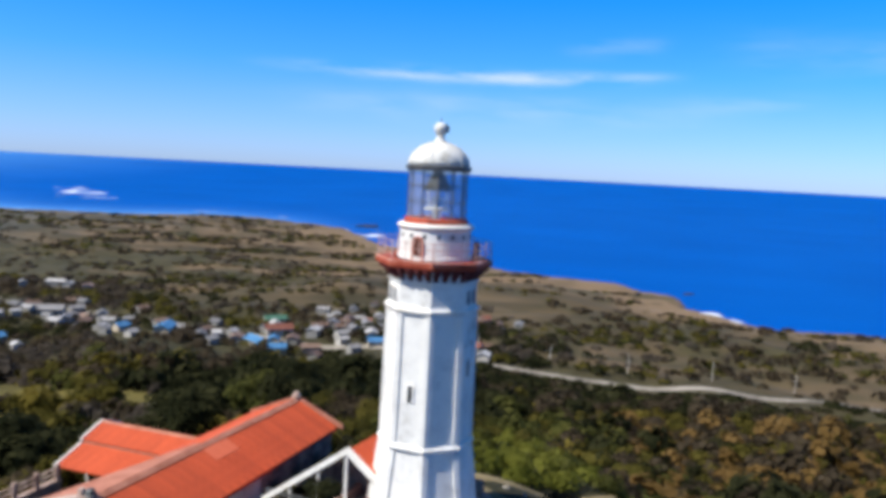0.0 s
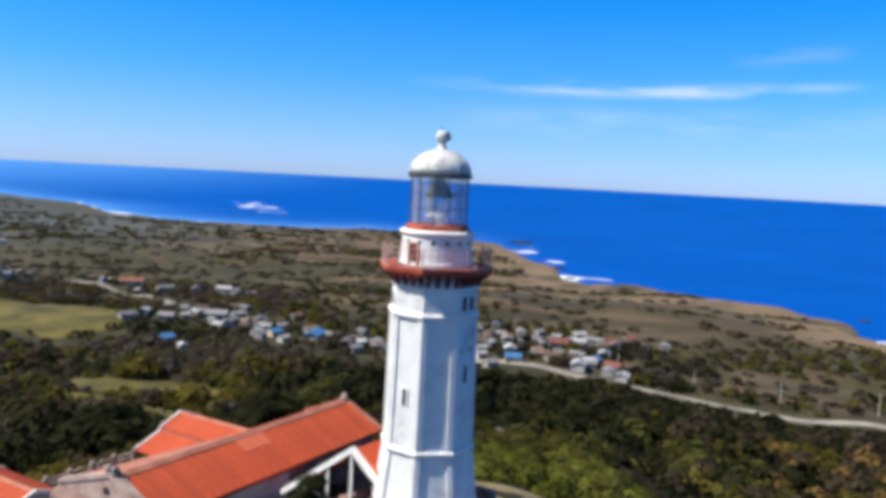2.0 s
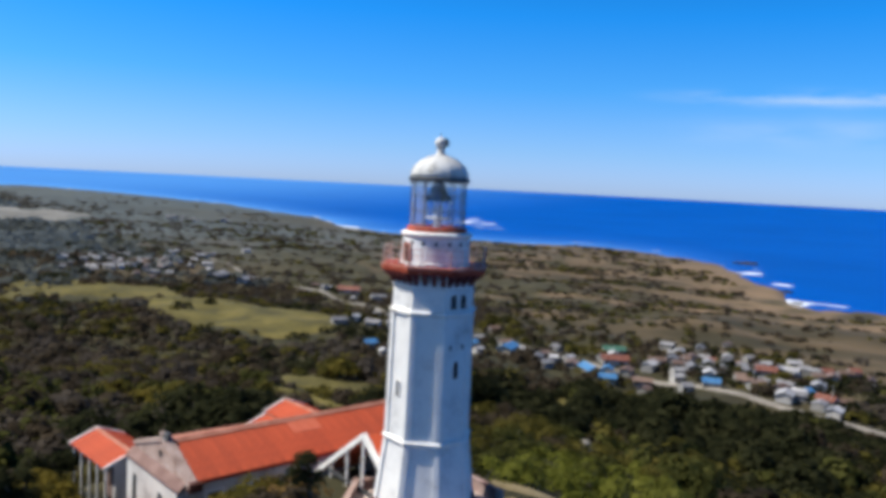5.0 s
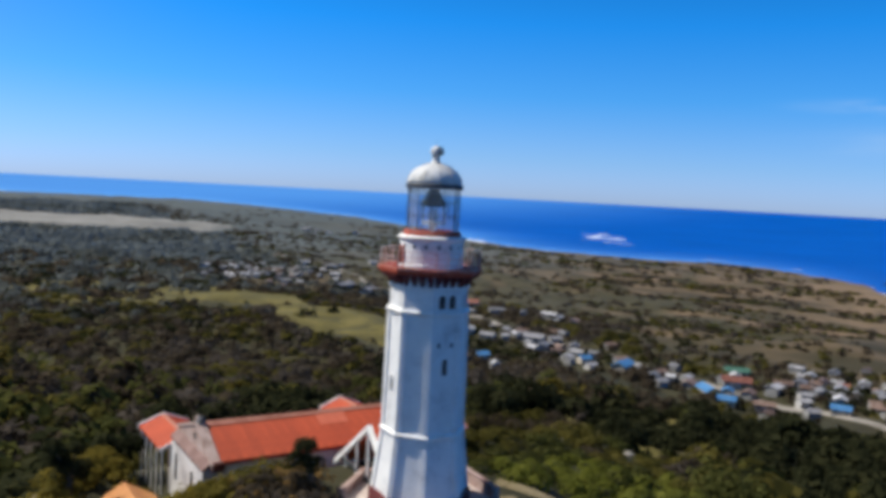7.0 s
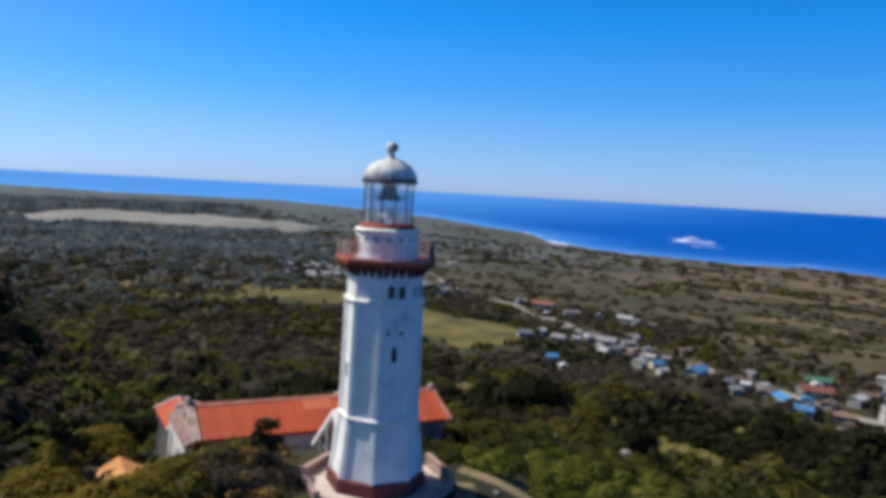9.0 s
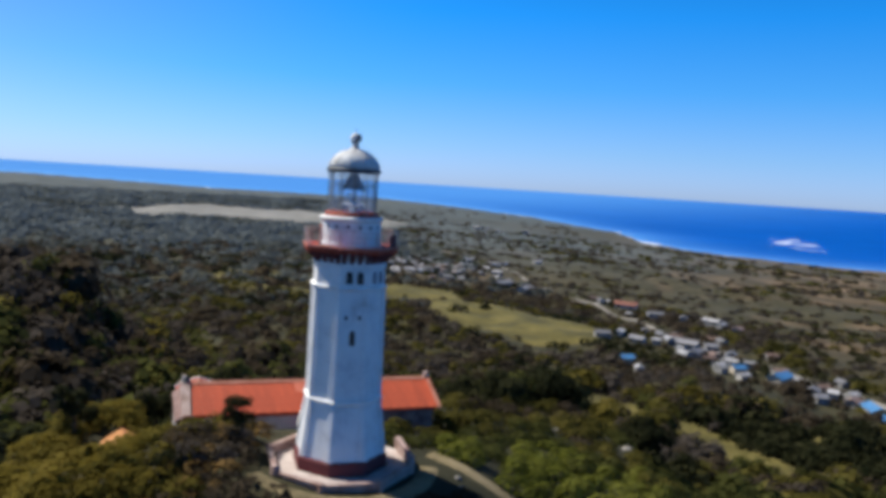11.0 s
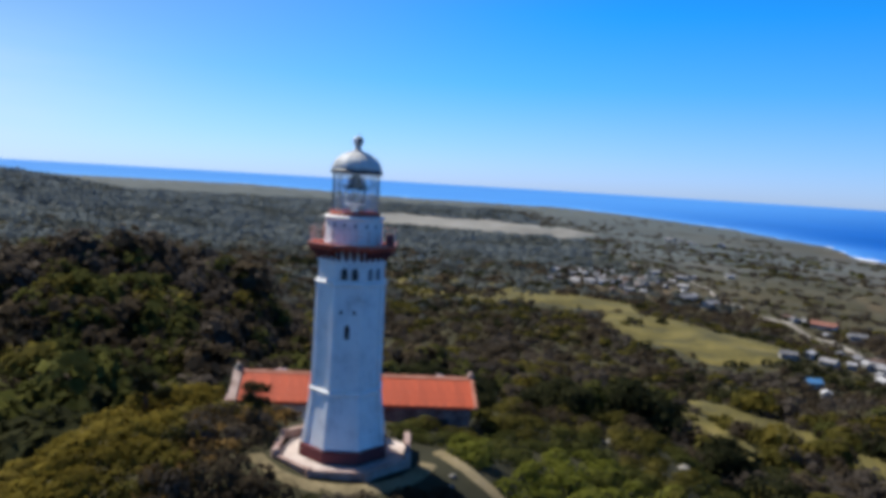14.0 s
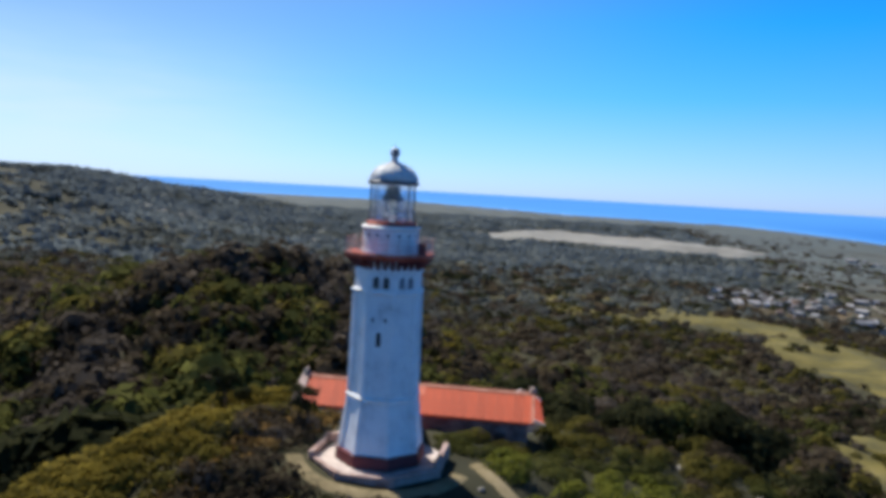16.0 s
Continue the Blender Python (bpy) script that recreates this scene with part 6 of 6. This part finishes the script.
# trees that stand out round the house, by kind: place and size
SPOTS = [(0, -40, 27, 1.6), (0, -35, 30.5, 1.45), (0, -22, 46, 1.25), (0, -34, 22, 1.1), (0, -40, 14, 1.2), (1, -29, 27, 1.1), (0, -47, 25, 1.0), (1, -22, 31, 1.0), (0, -38, 32, 0.9), (2, -16, 32, 0.9), (1, -12, 27, 0.8), (0, -52, 6, 1.1), (1, -43, -2, 1.0),
         (3, -62, -12, 0.9), (0, -14, 38, 1.0), (1, -4, 40, 0.9), (6, -4.65, -4.5, 0.85), (4, -66, 0, 0.9), (3, -58, -24, 0.9), (5, -22.3, -8.4, 0.42), (3, -70, -20, 0.8), (2, -58, 30, 1.1), (4, -64, 16, 1.0), (2, 4, 46, 0.9),
         (4, 16, 44, 0.9), (3, 24, 50, 0.9), (0, -26, 44, 1.0), (1, -36, 48, 1.0), (4, -20, 52, 0.9), (2, -70, 40, 1.1), (1, -10, 56, 1.0), (3, -48, 56, 1.0), (0, 8, 64, 1.0), (4, 30, 62, 1.0)]
for n, (k, px, py, size) in enumerate(SPOTS):
    m = Matrix.Translation((px, py, gz(px, py))) @ Matrix.Rotation(n * 2.4, 4, "Z") @ Matrix.Scale(size, 4)
    copy_thing(protos[k], m) if n >= len(TREES) else None
for n, tree in enumerate(protos):
    px, py = ((-44, 36), (-30, 38), (10, 36), (-40, 44), (20, 34), (-33, 1), (-20.4, -10.2))[n]
    tree.matrix_world = Matrix.Translation((px, py, gz(px, py)))
for n, (k, px, py, size) in enumerate(SPOTS[:len(TREES)]):
    copy_thing(protos[k], Matrix.Translation((px, py, gz(px, py))) @ Matrix.Rotation(n * 1.7, 4, "Z") @ Matrix.Scale(size, 4))


def boulder(x, y, size, seed):
    bm = bmesh.new()
    bmesh.ops.create_icosphere(bm, subdivisions=2, radius=size)
    for v in bm.verts:
        v.co *= 1 + 0.25 * noise.noise(v.co * (1.3 / size) + Vector((seed, 0, 0)))
        v.co.z *= 0.6
    me = bpy.data.meshes.new("boulder")
    bm.to_mesh(me)
    bm.free()
    me.materials.append(M_ROCK)
    ob = tagged(new("boulder", me), "pale weathered boulder lying in the grass", "rock", "boulders by the path")
    ob.location = (x, y, gz(x, y) + size * 0.2)


for i, (px, py, size) in enumerate(((6.4, -0.8, 0.3), (6.9, -0.3, 0.2), (-4, 26, 0.8), (-8, 25, 0.6), (1, 30, 0.9), (4, 31, 0.6), (-12, 24, 0.7), (5.2, 5.6, 0.4), (6.2, 5.0, 0.3))):
    boulder(px, py, size * 0.62, i)


def sea_rock(x, y, size, turn, seed):
    """A dark ledge of rock standing in the surf."""
    bm = bmesh.new()
    bmesh.ops.create_icosphere(bm, subdivisions=3, radius=1)
    for v in bm.verts:
        v.co *= 1 + 0.45 * noise.noise(v.co * 1.6 + Vector((seed, 0, 0))) + 0.15 * noise.noise(v.co * 4.5)
        v.co.z = max(-0.5, round(v.co.z * 5) / 5 * 0.7 + v.co.z * 0.3)
    bmesh.ops.transform(bm, matrix=Matrix.Rotation(radians(turn), 4, "Z") @ Matrix.Diagonal((size, size * 0.45, size * 0.16, 1)), verts=bm.verts)
    me = bpy.data.meshes.new("sea_rock")
    bm.to_mesh(me)
    bm.free()
    me.materials.append(M_SEAROCK)
    ob = tagged(new("sea_rock", me), "dark wave-cut rock ledge in white surf", "rock", "rocks off the coast")
    ob.location = (x, y, -84.5)


M_SEAROCK = material("dark_wet_rock", [(0.02, 0.02, 0.022), (0.06, 0.052, 0.045)], 0.05, 0.4, 0.8, 0.5, 0.5)
for i, row in enumerate(((-92, 1262, 20, 10), (-20, 905, 10, 30), (-4, 812, 7, 40), (243, 662, 6, 20))):
    sea_rock(*row, i * 3.1)

# ---- village ----
M_WALLS = [material("village_wall_" + n, s, 0.8, 5, 0.9, 0.2) for n, s in (("white", [(0.28, 0.27, 0.26), (0.55, 0.53, 0.50)]), ("grey", [(0.20, 0.195, 0.19), (0.34, 0.33, 0.32)]), ("cream", [(0.40, 0.34, 0.26), (0.58, 0.52, 0.43)]))]
ROOFS = {"white": [(0.15, 0.15, 0.16), (0.48, 0.47, 0.48)], "grey": [(0.10, 0.10, 0.11), (0.24, 0.235, 0.25)], "blue": [(0.03, 0.11, 0.25), (0.07, 0.21, 0.42)], "red": [(0.15, 0.055, 0.04), (0.26, 0.11, 0.08)],
         "rust": [(0.11, 0.07, 0.055), (0.22, 0.15, 0.12)], "green": [(0.04, 0.11, 0.08), (0.08, 0.19, 0.14)]}
M_ROOFS = {k: material("village_roof_" + k, s, 0.5, 2.5, 0.6, 0.2, each=0.4) for k, s in ROOFS.items()}


def make_house(colour, wall, w, d, h, hip):
    """A small village house: walls, two roof slopes, door, windows."""
    top = tagged(new("village_house"), f"small {'concrete' if wall else 'whitewashed'} village house with a {colour} metal roof", "house", "houses of the village")
    part("wall", prism([(-d / 2, -2), (d / 2, -2), (d / 2, h), (0, h + hip), (-d / 2, h)], "x", -w / 2, w / 2), M_WALLS[wall], top)
    for s in (-1, 1):
        e = 0.6
        run, drop = d / 2 + e, (d / 2 + e) * hip / (d / 2)
        part("roof", prism([(0, h + hip + 0.16), (s * run, h + hip + 0.16 - drop), (s * run, h + hip + 0.04 - drop), (0, h + hip + 0.04)], "x", -w / 2 - e, w / 2 + e), M_ROOFS[colour], top)
    for s in (-1, 1):
        for x in (-w * 0.3, w * 0.3) if s > 0 else (-w * 0.32, w * 0.05):
            win = part("window", box(x - 0.55, s * d / 2 - 0.04, h * 0.36, x + 0.55, s * d / 2 + 0.04, h * 0.78), M_DARK, top)
            part("sill", box(x - 0.65, s * d / 2 - 0.12, h * 0.36 - 0.1, x + 0.65, s * d / 2 + 0.12, h * 0.36), M_TRIM, win)
    part("door", box(w * 0.28, -d / 2 - 0.05, 0, w * 0.28 + 0.95, -d / 2 + 0.03, 2.05), M_DOOR, top)
    return top


models = {}
for colour, wall, w, d, h, hip in (("white", 0, 8, 6, 2.9, 1.1), ("grey", 1, 9, 6.5, 3.0, 1.3), ("blue", 2, 11, 7, 3.1, 1.6), ("red", 0, 10, 7, 3.2, 1.6), ("rust", 1, 7, 5.5, 2.7, 1.0), ("green", 2, 9, 6, 2.9, 1.3), ("white", 1, 12, 7, 3.4, 1.1)):
    models.setdefault(colour, []).append((make_house(colour, wall, w, d, h, hip), w))
placed = []
used = set()


def put_house(colour, x, y, turn, length):
    """A house of that length; small ones keep the height of a storey."""
    proto, w = models[colour][len(placed) % len(models[colour])]
    k = length / w
    size = (k, 0.45 * k + 0.45, 0.35 * k + 0.65)
    m = Matrix.Translation((x, y, gz(x, y) + 0.1)) @ Matrix.Rotation(radians(turn), 4, "Z")
    if proto.name in used:
        copy_thing(proto, m).scale = size
    else:
        used.add(proto.name)
        proto.matrix_world = m @ Matrix.Diagonal((*size, 1))
    placed.append((x, y))


vr = random.Random(5)
for colour, px, py, length in HOUSES:
    across = math.degrees(math.atan2(py, px)) + 90
    put_house(colour, px, py, across + vr.choice((0, 0, 60, 90)) + vr.uniform(-30, 30), length * vr.uniform(0.7, 0.92))
# smaller houses between them: centre, spread, turn, count
for cx, cy, sx, sy, turn, count in ((-18, 340, 44, 34, 12, 26), (14, 300, 18, 9, -20, 6), (-125, 330, 58, 22, 155, 12), (-190, 360, 40, 26, 150, 8), (-300, 435, 40, 14, 150, 4), (-560, 490, 70, 40, 140, 34), (-640, 520, 40, 40, 140, 10), (-1080, 1080, 90, 40, 140, 8)):
    tries = 0
    while count and tries < 900:
        tries += 1
        a, b = vr.gauss(0, 0.55) * sx, vr.gauss(0, 0.55) * sy
        c, s = math.cos(radians(turn)), math.sin(radians(turn))
        px, py = cx + a * c - b * s, cy + a * s + b * c
        if any(math.hypot(px - qx, py - qy) < 7.5 for qx, qy in placed) or near_line(np.array([px]), np.array([py]), ROAD, 7)[0]:
            continue
        put_house(vr.choice(("white", "white", "white", "grey", "grey", "grey", "rust", "rust", "rust", vr.choice(("blue", "red", "rust", "grey")) if abs(cx) < 100 else "grey")), px, py, turn + vr.choice((0, 90)) + vr.uniform(-15, 15), vr.uniform(4.5, 7.5))
        count -= 1


def utility_pole(x, y, turn):
    top = tagged(new("utility_pole"), "slim grey roadside utility pole with a crossarm", "pole", "poles along the road")
    part("pole", rod((0, 0, -0.5), (0, 0, 8.5), 0.16, 0.1, 8), M_PLASTER, top)
    part("crossarm", box(-0.9, -0.06, 7.8, 0.9, 0.06, 7.95), M_BARK, top)
    top.matrix_world = Matrix.Translation((x, y, gz(x, y))) @ Matrix.Rotation(radians(turn), 4, "Z")


for px, py, turn in ((150, 262, 90), (118, 266, 90), (85, 271, 80), (54, 277, 75), (25, 290, 60), (-4, 305, 55), (-36, 328, 50)):
    utility_pole(px, py, turn)
